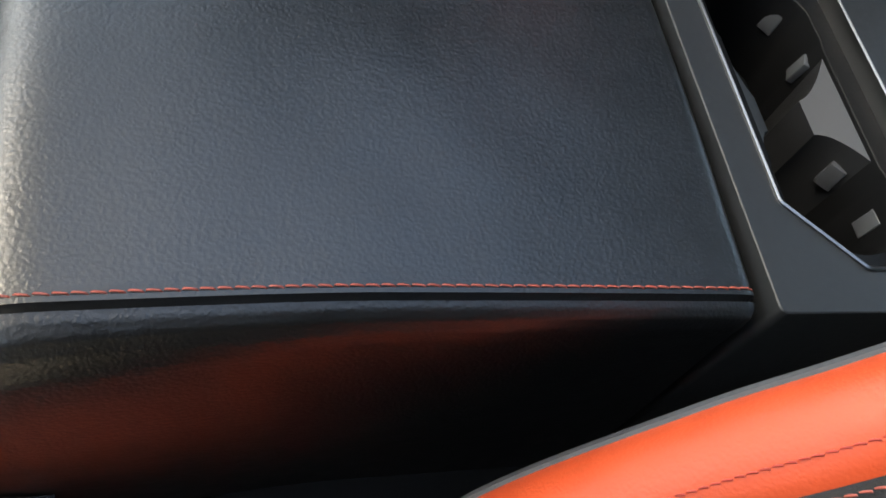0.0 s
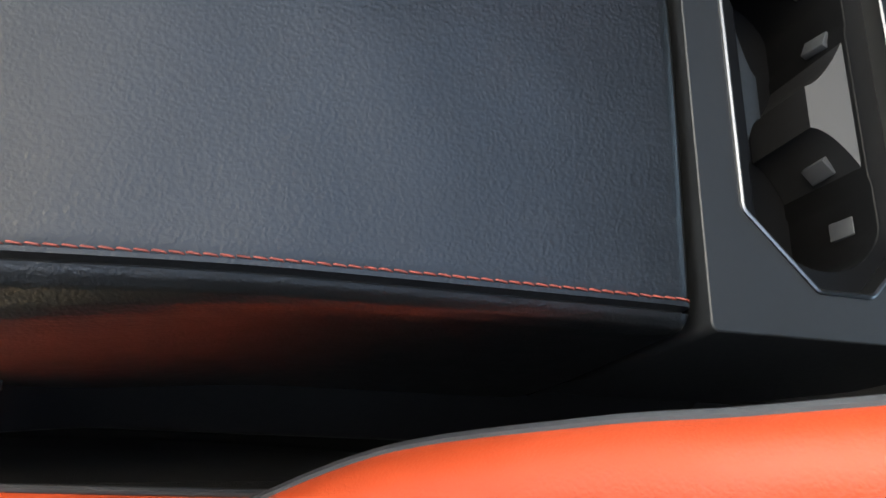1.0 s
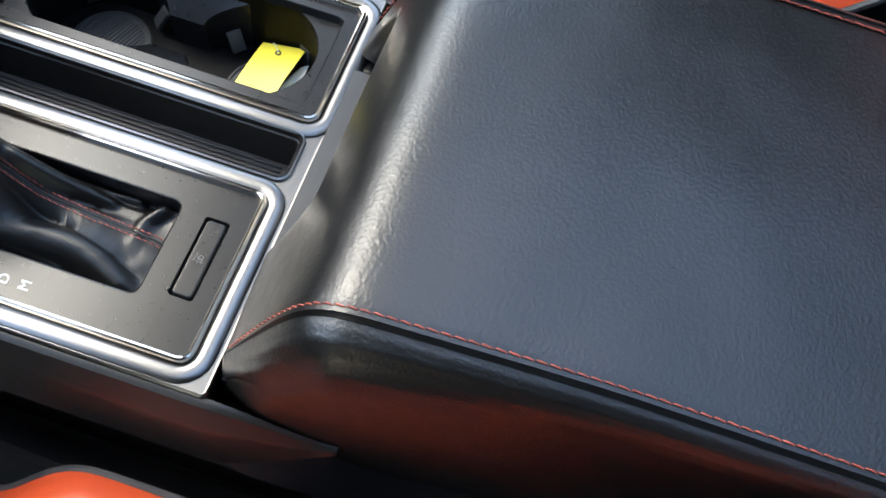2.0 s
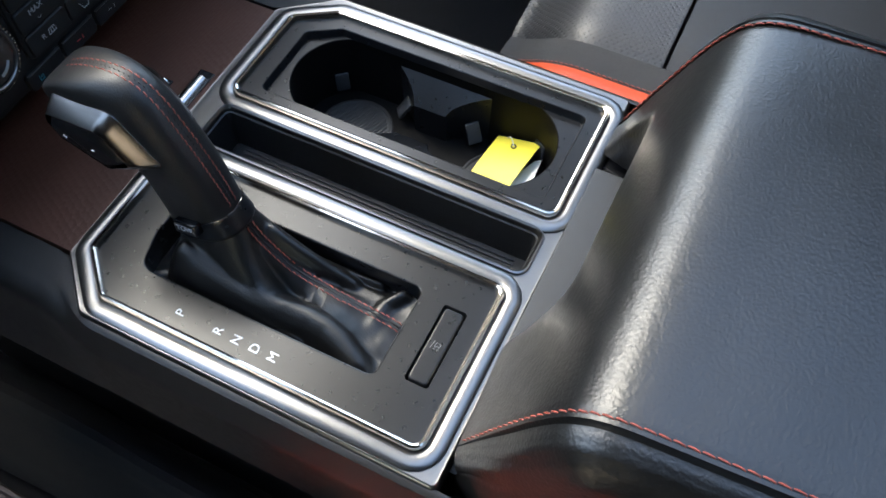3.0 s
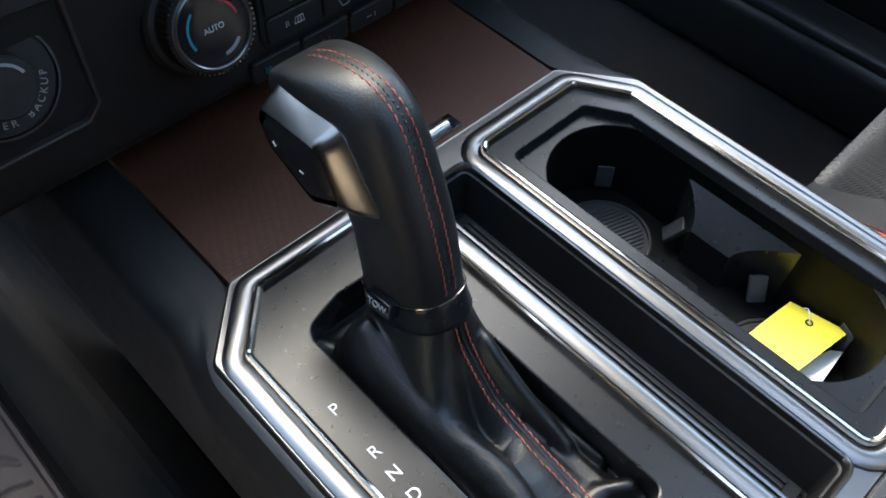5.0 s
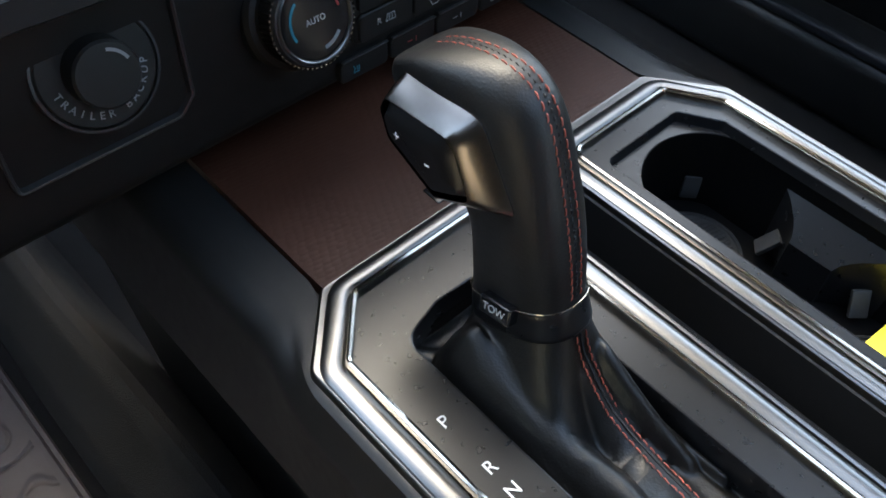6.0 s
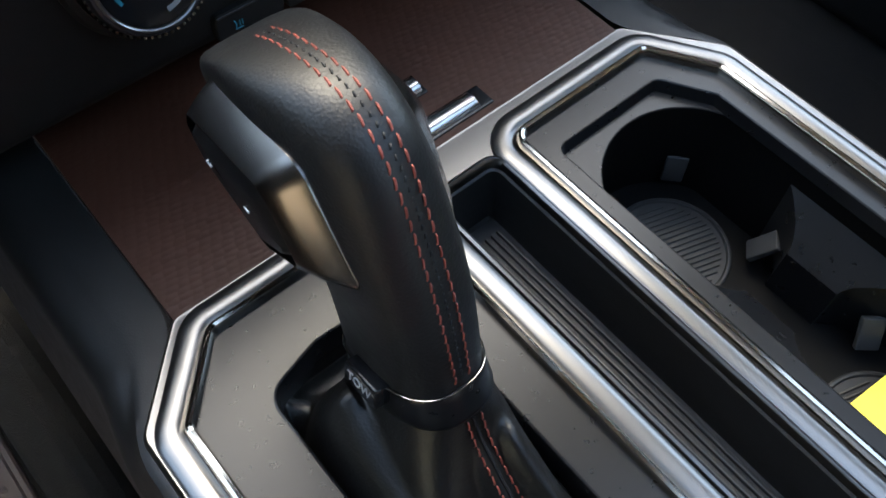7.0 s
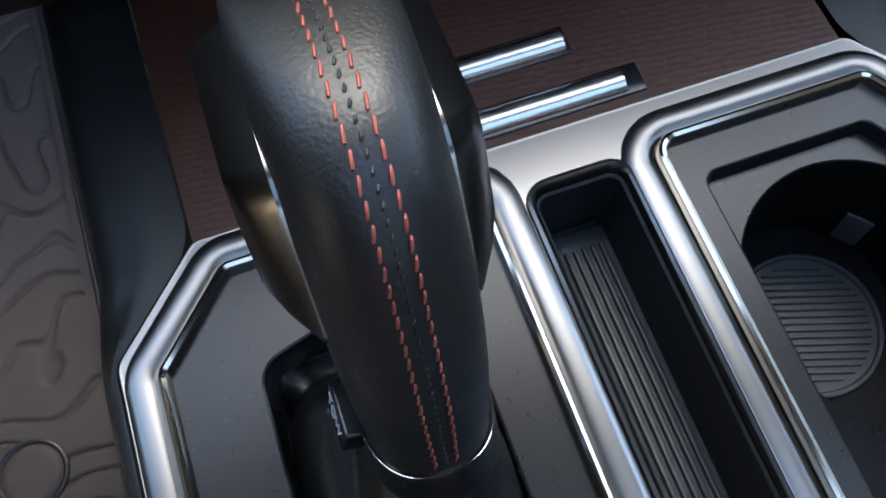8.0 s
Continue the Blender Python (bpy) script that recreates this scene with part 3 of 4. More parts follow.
def foot_panel(u, v, sign):
    y = -0.60 + 1.17 * v
    return Vector((MID + sign * (shelf_edge(y) - 0.012 - 0.02 * u), y, (0.296 if y > -0.012 else shelf_low(y) - 0.010) * (1 - u)))


for sign in (-1, 1):
    part("side_panel", grid(lambda u, v: side_panel(u, -0.097 + 0.665 * v, sign), 28, 340), SIDE_PLASTIC, console)
    part("lower_panel", grid(lambda u, v: lower_panel(u, -0.60 + 0.586 * v, sign), 28, 120), PLASTIC, console, "black moulding under the armrest")
    part("foot_panel", grid(lambda u, v: foot_panel(u, v, sign), 4, 117), PLASTIC, console)

# Storage bin: leather-wrapped box with the padded lid on it
PROFILE = [(-0.4350, 0.5395), (-0.4335, 0.5432), (-0.4290, 0.5452), (-0.38, 0.5462), (-0.30, 0.5468), (-0.20, 0.5468), (-0.13, 0.5462), (-0.098, 0.5448), (-0.081, 0.5390), (-0.0685, 0.5270),
           (-0.0550, 0.5040), (-0.0395, 0.4700), (-0.0250, 0.4360), (-0.0150, 0.4120), (-0.0112, 0.4040)]
LID = spline([(0, y, z) for y, z in PROFILE], 120)
LID_NEAR, LID_FAR = -0.1628, 0.1228


def near_edge(y):
    """The driver's side of the lid flares a little towards the front."""
    return LID_NEAR - 0.0048 * smooth01(-0.25, -0.06, y)


lid = part("armrest_body", plate(rounded([(-0.160, -0.431), (0.120, -0.431), (0.120, -0.055), (-0.160, -0.055)], 0.01), [], 0.290, 0.470), PLASTIC, console,
           "dark inner box of the armrest")


part("console_core", plate(rounded([(-0.180, -0.022), (0.140, -0.022), (0.140, 0.0025), (-0.180, 0.0025)], 0.002), [], 0.290, 0.3855), PLASTIC, console, "dark inner wall under the armrest's front")


def lid_normal(j):
    a, b = LID[max(0, j - 1)], LID[min(len(LID) - 1, j + 1)]
    d = (b - a).normalized()
    return Vector((0, -d.z, d.y))


def lid_top(u, v):
    j = int(round(v * 120))
    p, n = LID[j], lid_normal(j)
    x = near_edge(p.y) + (LID_FAR - near_edge(p.y)) * u
    w = 2 * u - 1
    up = 0.0030 * (1 - w * w) - 0.0012 * smooth01(0.975, 1.0, abs(w))
    lip = smooth01(-0.096, -0.040, x) * (1 - smooth01(0.077, 0.092, x))
    q = p + n * up
    q.y -= lip * (max(0, q.y + 0.0405) + 0.004 * smooth01(0.95, 1.0, v))
    q.z += 0.0009 * noise.noise((x * 16, p.y * 16, 3.1)) * (1 - smooth01(0.85, 1, v))
    return Vector((x, q.y, q.z))


padding = part("armrest_lid", grid(lid_top, 70, 120), LEATHER, console, "grained black leather lid", smooth=60)

LOWER = [(-0.4350, 0.290), (-0.4335, 0.290), (-0.4290, 0.2895), (-0.30, 0.286), (-0.20, 0.284), (-0.13, 0.284), (-0.085, 0.288), (-0.055, 0.298), (-0.032, 0.316), (-0.018, 0.338), (-0.0115, 0.356), (-0.0100, 0.376)]
LOW = spline([(0, y, z) for y, z in LOWER], 120)


def lid_side(u, v, sign):
    j = int(round(v * 120))
    p, n, low = LID[j], lid_normal(j), LOW[j]
    end = 1 - smooth01(0.80, 1.0, v)
    steps = [(0, 0.0, 0.0012), (0.04, 0.0026, 0.0008), (0.055, 0.0034, -0.0030), (0.08, 0.0050, -0.0036), (0.10, 0.0059, 0.0002), (0.15, 0.0092, -0.0012), (0.20, 0.0128, -0.0042), (0.27, 0.0152, -0.0120), (0.34, 0.0160, -0.0240)]
    if u <= 0.34:
        dx, dn = between(steps, u)
        q = p + n * dn * (0.35 + 0.65 * end)
        dx *= 0.25 + 0.75 * end + 0.7 * (1 - end) * smooth01(0.10, 0.34, u)
    else:
        w = (u - 0.34) / 0.66
        a = p - n * 0.0240 * (0.35 + 0.65 * end)
        q = a.lerp(low, w)
        dx = (0.0156 + 0.0015 * math.sin(math.pi * w) - 0.0050 * w * w) * (0.95 + 0.05 * end)
    dx += 0.0130 * smooth01(0.35, 0.72, v) * (1 - smooth01(0.84, 1.0, v)) * smooth01(0.10, 0.42, u) * (1 - 0.6 * smooth01(0.5, 1.0, u))
    edge = near_edge(p.y) if sign < 0 else LID_FAR
    return Vector((edge + sign * dx, q.y, q.z))


for sign in (-1, 1):
    part("armrest_side", grid(lambda u, v: lid_side(u, v, sign), 60, 120), LEATHER, console, "black leather side of the armrest", smooth=60)


def seam_line(sign, lift=0.0004):
    out = []
    for j in range(0, 120, 2):
        p = LID[j] + lid_normal(j) * (0.0006 + lift)
        edge = near_edge(LID[j].y) if sign < 0 else LID_FAR
        out.append(Vector((edge - sign * 0.0012, p.y, p.z)))
    return out


for sign in (-1, 1):
    part("stitching", stitches(seam_line(sign), 0.0068, 0.00055, lambda f: lid_normal(int(f * 119)), lean=0.0005, gap=0.12), THREAD, padding, "orange thread stitching")
part("lid_rear_edge", grid(lambda u, v: Vector((LID_NEAR - 0.010 + (LID_FAR - LID_NEAR + 0.020) * u, -0.4348 - 0.0006 * math.sin(v * 1.57), 0.5415 - 0.19 * v)), 20, 6), LEATHER, padding)

# Plate under the lid's raised lip and the latch well beside it
bm = bmesh.new()
box(bm, -0.150, 0.076, -0.075, -0.0105, 0.385, 0.4035, 0.0015)
bin_front = part("bin_front", bm, GREY_PLASTIC, console, "grained grey plastic front of the storage bin")
bm = bmesh.new()
box(bm, 0.0775, 0.108, -0.060, -0.0125, 0.3800, 0.3960, 0.003)
part("latch", bm, GLOSS, bin_front, "black lid latch")

# Rear section with its own pair of cup holders
REAR_TOP = 0.5500
REAR_OUT = rounded([(-0.1765, -0.4425), (-0.1765, -0.64), (0.1365, -0.64), (0.1365, -0.4425)], 0.004)
REAR_RING = rounded([(-0.111, -0.4660), (-0.1525, -0.5070), (-0.1525, -0.5420), (-0.111, -0.5830), (0.071, -0.5830), (0.1125, -0.5420), (0.1125, -0.5070), (0.071, -0.4660)], 0.007)
rear = part("rear_section", plate(REAR_OUT, [REAR_RING], 0.5400, REAR_TOP), REAR_PLASTIC, console, "matt black plastic rear section")
part("rear_edge", band(bmesh.new(), REAR_OUT, [(0.0, REAR_TOP - 0.0001), (0.0007, REAR_TOP - 0.0006), (0.0010, REAR_TOP - 0.0020), (0.0010, 0.42), (-0.008, 0.29)]), REAR_PLASTIC, rear)
part("chrome_ring", band(bmesh.new(), REAR_RING, [(0.0006, REAR_TOP), (0.0004, REAR_TOP + 0.0012), (-0.0008, REAR_TOP + 0.0018), (-0.0020, REAR_TOP + 0.0010), (-0.0024, REAR_TOP - 0.006), (-0.0026, 0.5350)]), SATIN, rear, "thin satin metal ring")

RX, RY, RR, RD = -0.0250, -0.5245, 0.0440, 0.0670
holes = two_cups(RY, RX + RD, RX - RD, RR, RY, 0.0400)
rear_holes = [(q, min(max(p, RY - 0.0415), RY + 0.0415)) for p, q in holes][::-1]
# rear deck and wells: shade is put into the darker plastic
part("rear_deck", plate(offset(REAR_RING, -0.0022), [rear_holes], 0.5320, 0.5380), SHADED_BLACK, rear)
part("rear_cup_wall", band(bmesh.new(), rear_holes, [(0.0001, 0.5381), (-0.0006, 0.5375), (-0.0010, 0.535), (-0.0016, 0.4670)]), SHADED_BLACK, rear)
for side in (-1, 1):
    part("rear_saddle", saddle(RY + side * 0.0175, 0.5230, RY + side * 0.0412, 0.5360, (RX - 0.0140, RX + 0.0140), (RX - 0.0470, RX + 0.0470), 0.4675, True), PLASTIC, rear,
         "sloping black panel between the two wells")
part("rear_cup_floor", plate(offset(REAR_RING, -0.003), [], 0.4620, 0.4670), SHADED_BLACK, rear)
for x, y, z, turn in ((-0.0600, -0.5570, 0.5080, -0.80), (-0.0980, -0.5650, 0.5120, -1.60), (0.0265, -0.5620, 0.5150, -2.00), (0.0700, -0.5580, 0.5150, -0.95)):
    bm = bmesh.new()
    box(bm, -0.0016, 0.0035, -0.0058, 0.0058, -0.0090, 0.0090, 0.0008)
    bmesh.ops.transform(bm, matrix=Matrix.Translation((x, y, z)) @ Matrix.Rotation(turn, 4, "Z") @ Matrix.Rotation(0.12, 4, "Y"), verts=bm.verts)
    part("cup_tab", bm, TAB_RUBBER, rear, "grey rubber grip tab")

# ---- gear shifter ----
SHIFT_X = -0.1005
shifter = thing("gear_shifter", (SHIFT_X, 0.21, 0.388), "black leather gear lever with orange stitching and a leather gaiter", "gear lever")
# rear line (y, z), front line (y, z), half width
KNOB = [(0.00, 0.1880, 0.4540, 0.2430, 0.4290, 0.0190), (0.16, 0.1935, 0.4780, 0.2450, 0.4530, 0.0196), (0.32, 0.2005, 0.5010, 0.2490, 0.4740, 0.0198),
        (0.46, 0.2090, 0.5230, 0.2600, 0.4880, 0.0197), (0.58, 0.2170, 0.5410, 0.2760, 0.4970, 0.0197), (0.68, 0.2255, 0.5520, 0.2890, 0.5030, 0.0196),
        (0.77, 0.2375, 0.5578, 0.2980, 0.5115, 0.0196), (0.85, 0.2520, 0.5580, 0.3030, 0.5205, 0.0195), (0.91, 0.2672, 0.5543, 0.3034, 0.5255, 0.0190),
        (0.96, 0.2800, 0.5488, 0.3015, 0.5308, 0.0181), (0.985, 0.2895, 0.5428, 0.3000, 0.5345, 0.0160), (1.0, 0.2945, 0.5392, 0.2985, 0.5365, 0.0115)]


def knob_row(v):
    a, b = [r for r in KNOB if r[0] <= v][-1], [r for r in KNOB if r[0] >= v][0]
    i = KNOB.index(a)
    if a is b:
        return a[1:]
    w = (v - a[0]) / (b[0] - a[0])
    p, q = KNOB[max(0, i - 1)], KNOB[min(len(KNOB) - 1, i + 2)]
    out = []
    for k in range(1, 6):
        m0 = (b[k] - p[k]) / max(1e-6, b[0] - p[0]) * (b[0] - a[0])
        m1 = (q[k] - a[k]) / max(1e-6, q[0] - a[0]) * (b[0] - a[0])
        out.append((2 * w ** 3 - 3 * w * w + 1) * a[k] + (w ** 3 - 2 * w * w + w) * m0 + (-2 * w ** 3 + 3 * w * w) * b[k] + (w ** 3 - w * w) * m1)
    return out


def knob(u, v, grow=0.0):
    ry, rz, fy, fz, half = knob_row(v)
    mid, arm = Vector((0, (ry + fy) / 2, (rz + fz) / 2)), Vector((0, (ry - fy) / 2, (rz - fz) / 2))
    a = 2 * math.pi * u
    c, s = math.cos(a), math.sin(a)
    e = 2 / 2.5 if c > 0 else 2 / 3.4
    c, s = math.copysign(abs(c) ** e, c), math.copysign(abs(s) ** e, s)
    return mid + arm * (c * (1 + grow / max(0.004, arm.length))) + Vector((SHIFT_X + (half + grow) * s, 0, 0))


def wrinkled(u, v):
    p = knob(u, v)
    return p + (p - knob(u, v, -0.001)) * 0.08 * noise.noise((p.x * 120, p.y * 70, p.z * 70))


grip = part("grip", grid(wrinkled, 72, 84, wrap=True, cap=True), LEATHER_FINE, shifter, "black leather grip", smooth=60)


def ridge(x, lift, v0=0.02, v1=0.975, n=60):
    """A line along the grip's back: its middle, or the row of stitches on one side."""
    out = []
    for i in range(n + 1):
        v = v0 + (v1 - v0) * i / n
        half = knob_row(v)[4]
        gap = between([(0, 0.0029), (0.2, 0.0034), (0.6, 0.0032), (0.8, 0.0030), (1, 0.0027)], v)[0]
        s = min(0.95, abs(x) * gap / half) ** (2.5 / 2)
        u = math.copysign(math.asin(s) / (2 * math.pi), x) % 1.0
        out.append(knob(u, v, lift))
    return out


def back_normal(f):
    v = 0.02 + 0.955 * f
    return (knob(0, v, 0.002) - knob(0, v)).normalized()


for side in (-1, 1):
    part("stitching", stitches(ridge(side, 0.0002), 0.0048, 0.00043, back_normal, lean=0.0004, gap=0.18), THREAD, grip, "orange thread stitching")
part("seam", stitches(ridge(0.0, 0.0000), 0.0034, 0.00042, back_normal, lean=0.0003, gap=0.4), BLACK_THREAD, grip, "black centre seam")


def collar(u, v):
    """Smooth ring below the grip, flaring out and ending above the gaiter."""
    t = between([(0, 0.00, -0.0006), (0.1, -0.002, 0.0008), (0.75, -0.0165, 0.0022), (0.9, -0.0185, 0.0014), (1, -0.0195, -0.0012)], v)
    p = knob(u, 0.0, t[1])
    axis = Vector((0, 0.075, 0.25)).normalized()
    return p + axis * t[0]


collar_part = part("collar", grid(collar, 72, 14, wrap=True), PANEL, shifter, "smooth dark collar")
part("collar_rim", grid(lambda u, v: knob(u, 0.0, 0.0010 + 0.0003 * math.sin(v * 6.28)) + Vector((0, 0.0, 0.0002 + 0.0003 * math.cos(v * 6.28))), 72, 8, wrap=True), CHROME, collar_part, "thin chrome line")
bm = bmesh.new()
box(bm, -0.0098, 0.0098, -0.0050, 0.0050, -0.0040, 0.0034, 0.0012)
TOW = frame_matrix((SHIFT_X - 0.0224, 0.2150, 0.4415), (0, -0.98, 0.22), (0.28, 0.22, 0.94))
bmesh.ops.transform(bm, matrix=TOW, verts=bm.verts)
tow = part("tow_button", bm, GLOSS, shifter, "small black push button")
lettering("tow_lettering", "TOW", 0.0058, TOW @ Matrix.Translation((0, 0, 0.0035)), PALE_PRINT, tow)

# Bright brackets with the plus and minus rocker on either side of the grip
RIM_R = [0.006, 0.0115, 0.0035, 0.006, 0.008, 0.006]
INNER_R = [0.0045, 0.0095, 0.0035, 0.005, 0.006, 0.0045]
RIM_OUT = rounded([(0.2885, 0.5370), (0.2408, 0.5404), (0.2160, 0.5020), (0.2540, 0.4845), (0.2890, 0.5005), (0.2945, 0.5185)], RIM_R)
RIM_TOP = rounded([(0.2886, 0.5362), (0.2413, 0.5396), (0.2170, 0.5022), (0.2541, 0.4853), (0.2887, 0.5010), (0.2943, 0.5186)], RIM_R)
RIM_IN = rounded([(0.2896, 0.5268), (0.2474, 0.5304), (0.2340, 0.5034), (0.2556, 0.4900), (0.2872, 0.5040), (0.2928, 0.5180)], INNER_R)
RIM_LOW = rounded([(0.2894, 0.5260), (0.2478, 0.5296), (0.2346, 0.5035), (0.2557, 0.4907), (0.2868, 0.5045), (0.2923, 0.5180)], INNER_R)
PAD_A = rounded([(0.2882, 0.5244), (0.2490, 0.5278), (0.2366, 0.5038), (0.2562, 0.4928), (0.2860, 0.5058), (0.2910, 0.5178)], INNER_R)
PAD_B = rounded([(0.2872, 0.5192), (0.2532, 0.5222), (0.2404, 0.5042), (0.2566, 0.4948), (0.2852, 0.5070), (0.2900, 0.5170)], INNER_R)
RIM_MID = [((a + c) / 2, (b + d) / 2) for (a, b), (c, d) in zip(RIM_TOP, RIM_IN)]
PAD_C = [(0.2660 + (y - 0.2660) * 0.6, 0.5085 + (z - 0.5085) * 0.6) for y, z in PAD_B]


def loft(rows, cap=True):
    """Skin over loops with equal numbers of points, given as (loop in y and z, outward distance)."""
    bm = bmesh.new()
    made = [[bm.verts.new((d, y, z)) for y, z in loop] for loop, d in rows]
    for a, b in zip(made[:-1], made[1:]):
        for i in range(len(a)):
            bm.faces.new((a[i - 1], a[i], b[i], b[i - 1]))
    if cap:
        bm.faces.new(made[-1])
    return bm


for sign in (-1, 1):
    def placed(bm):
        bmesh.ops.transform(bm, matrix=Matrix.Translation((SHIFT_X, 0, 0)) @ Matrix.Diagonal((sign, 1, 1, 1)), verts=bm.verts)
        bmesh.ops.recalc_face_normals(bm, faces=bm.faces)
        return bm
    bracket = part("bracket", placed(loft([(RIM_OUT, 0.010), (RIM_OUT, 0.0192), (RIM_TOP, 0.0201), (RIM_MID, 0.0252), (RIM_IN, 0.0290), (RIM_LOW, 0.0291), (RIM_LOW, 0.0248)], False)), BRONZE, shifter, "smoked chrome bracket", smooth=28)
    rocker = part("rocker", placed(loft([(PAD_A, 0.016), (PAD_A, 0.0262), (PAD_B, 0.0297), (PAD_C, 0.0302)])), ROCKER, bracket, "black plus and minus rocker")
    if sign < 0:
        for ch, y, z in (("+", 0.2800, 0.5110), ("-", 0.2600, 0.5090)):
            m = frame_matrix((SHIFT_X - 0.0303, y, z), (0, -1, 0.12), (0, 0.12, 1))
            lettering("sign", ch, 0.0075 if ch == "+" else 0.0120, m, WHITE, rocker)


# ridges of the gaiter: half width, then points (x, y, z) along each
RIDGES = [(0.0085, [(-0.1005, 0.190, 0.440), (-0.1020, 0.170, 0.4185), (-0.1030, 0.150, 0.4010), (-0.1045, 0.110, 0.3940), (-0.1055, 0.058, 0.3890)]),
          (0.0100, [(-0.1260, 0.222, 0.420), (-0.1310, 0.204, 0.4130), (-0.1325, 0.184, 0.4070), (-0.1305, 0.151, 0.4020), (-0.1270, 0.119, 0.4000), (-0.1320, 0.095, 0.3975), (-0.1440, 0.070, 0.3900)]),
          (0.0062, [(-0.0880, 0.196, 0.434), (-0.0905, 0.168, 0.4240), (-0.0900, 0.145, 0.4100), (-0.0880, 0.128, 0.3990), (-0.0870, 0.112, 0.3900)]),
          (0.0060, [(-0.0950, 0.084, 0.3905), (-0.0860, 0.078, 0.3925), (-0.0780, 0.072, 0.3920), (-0.0730, 0.066, 0.3890)]),
          (0.0090, [(-0.1440, 0.252, 0.3820), (-0.1350, 0.240, 0.3815), (-0.1260, 0.232, 0.3920)]),
          (0.0040, [(-0.1300, 0.190, 0.3990), (-0.1400, 0.160, 0.3880), (-0.1430, 0.125, 0.3850)]),
          (0.0045, [(-0.1160, 0.100, 0.3915), (-0.1230, 0.078, 0.3915), (-0.1290, 0.062, 0.3890)]),
          (0.0045, [(-0.0840, 0.150, 0.3960), (-0.0800, 0.120, 0.3880), (-0.0780, 0.095, 0.3850)])]
RIDGES = [(w, spline(pts, 11)) for w, pts in RIDGES]


def nearest(line, x, y):
    """Squared distance in plan from a line of points, and the line's height there."""
    best = (1.0, 0.0)
    for a, b in zip(line[:-1], line[1:]):
        dx, dy = b.x - a.x, b.y - a.y
        t = ((x - a.x) * dx + (y - a.y) * dy) / (dx * dx + dy * dy)
        t = 0.0 if t < 0 else 1.0 if t > 1 else t
        ex, ey = a.x + dx * t - x, a.y + dy * t - y
        d2 = ex * ex + ey * ey
        if d2 < best[0]:
            best = (d2, a.z + (b.z - a.z) * t)
    return best


def soft_max(values, k=0.0022):
    top = max(values)
    return top + k * math.log(sum(math.exp((v - top) / k) for v in values if v > top - 12 * k))


def gaiter(u, v):
    """Folded leather from the collar's foot out to the opening in the panel."""
    a = 2 * math.pi * (u % 1.0)
    axis = Vector((0, 0.075, 0.25)).normalized()
    top = knob(u, 0.0, 0.0006) - axis * 0.0170
    c, s = math.cos(a), math.sin(a)
    e = 2 / 9
    rim = Vector((-0.1120 + 0.0378 * math.copysign(abs(s) ** e, s), 0.1585 - 0.0985 * math.copysign(abs(c) ** e, c), 0.3855))
    w = v ** 1.2
    p = top.lerp(rim, w)
    p.x += 0.0045 * math.sin(math.pi * min(1, w * 1.5)) * s
    side = smooth01(0.0250, 0.0360, abs(p.x + 0.112))
    low = 0.3845 - 0.0085 * side - 0.0080 * smooth01(0.190, 0.235, p.y)
    fall = 1 - (1 - min(1, w / (0.34 + 0.12 * abs(s) + 0.05 * max(0, -s)))) ** (1.8 - 0.7 * max(0, -s))
    heights = [top.z + (low - top.z) * fall]
    for half, line in RIDGES:
        d2, crest = nearest(line, p.x, p.y)
        heights.append(crest - 0.0085 * d2 / (half * half))
    start = smooth01(0.0, 0.12, w)
    z = heights[0] * (1 - start) + soft_max(heights) * start
    z = min(z, top.z)
    end = smooth01(0.90, 1.0, w)
    amp = math.sin(math.pi * min(1, v * 1.02)) ** 0.7
    crease = 1 - abs(noise.noise((p.x * 75 + 3, p.y * 48, 2.0)))
    fine = noise.noise((p.x * 170 + p.y * 60, p.y * 90, 5.2)) + 0.5 * noise.noise((p.x * 330, p.y * 240, 7.7))
    p.z = z * (1 - end) + 0.3855 * end + amp * (0.0009 * (crease - 0.85) + 0.00012 * fine)
    return p


boot = part("gaiter", grid(gaiter, 160, 76, wrap=True), BOOT_LEATHER, shifter, "creased soft black leather gaiter", smooth=80)


def gaiter_line(d):
    """A line down the gaiter's back at a sideways distance d from the seam."""
    out = []
    for i in range(46):
        v = 0.02 + 0.95 * i / 45
        goal = SHIFT_X - 0.0045 * v + d
        lo, hi = -0.12, 0.12
        for _ in range(24):
            m = (lo + hi) / 2
            lo, hi = (m, hi) if gaiter(m, v).x < goal else (lo, m)
        out.append(gaiter(lo, v) + Vector((0, -0.0005, 0.0010)))
    return out


for d in (-0.0032, 0.0032):
    part("stitching", stitches(gaiter_line(d), 0.0046, 0.00045, lambda f: Vector((0, -0.5, 0.86)), lean=0.0003, gap=0.2), THREAD, boot, "orange thread stitching")
bm = bmesh.new()
tube(bm, [p - Vector((0, -0.0002, 0.0004)) for p in gaiter_line(0.0)], 0.0007, 6)
part("seam", bm, BLACK_THREAD, boot, "black centre seam")

# ---- key tag in the rear cup well ----
tag = thing("key_tag", (0.092, 0.068, 0.331), "yellow card key tag lying in the cup holder", "key tag")
A, B, C, D = Vector((0.1180, 0.0870, 0.3430)), Vector((0.1195, 0.0475, 0.3500)), Vector((0.0620, 0.0560, 0.3470)), Vector((0.0560, 0.0930, 0.3430))


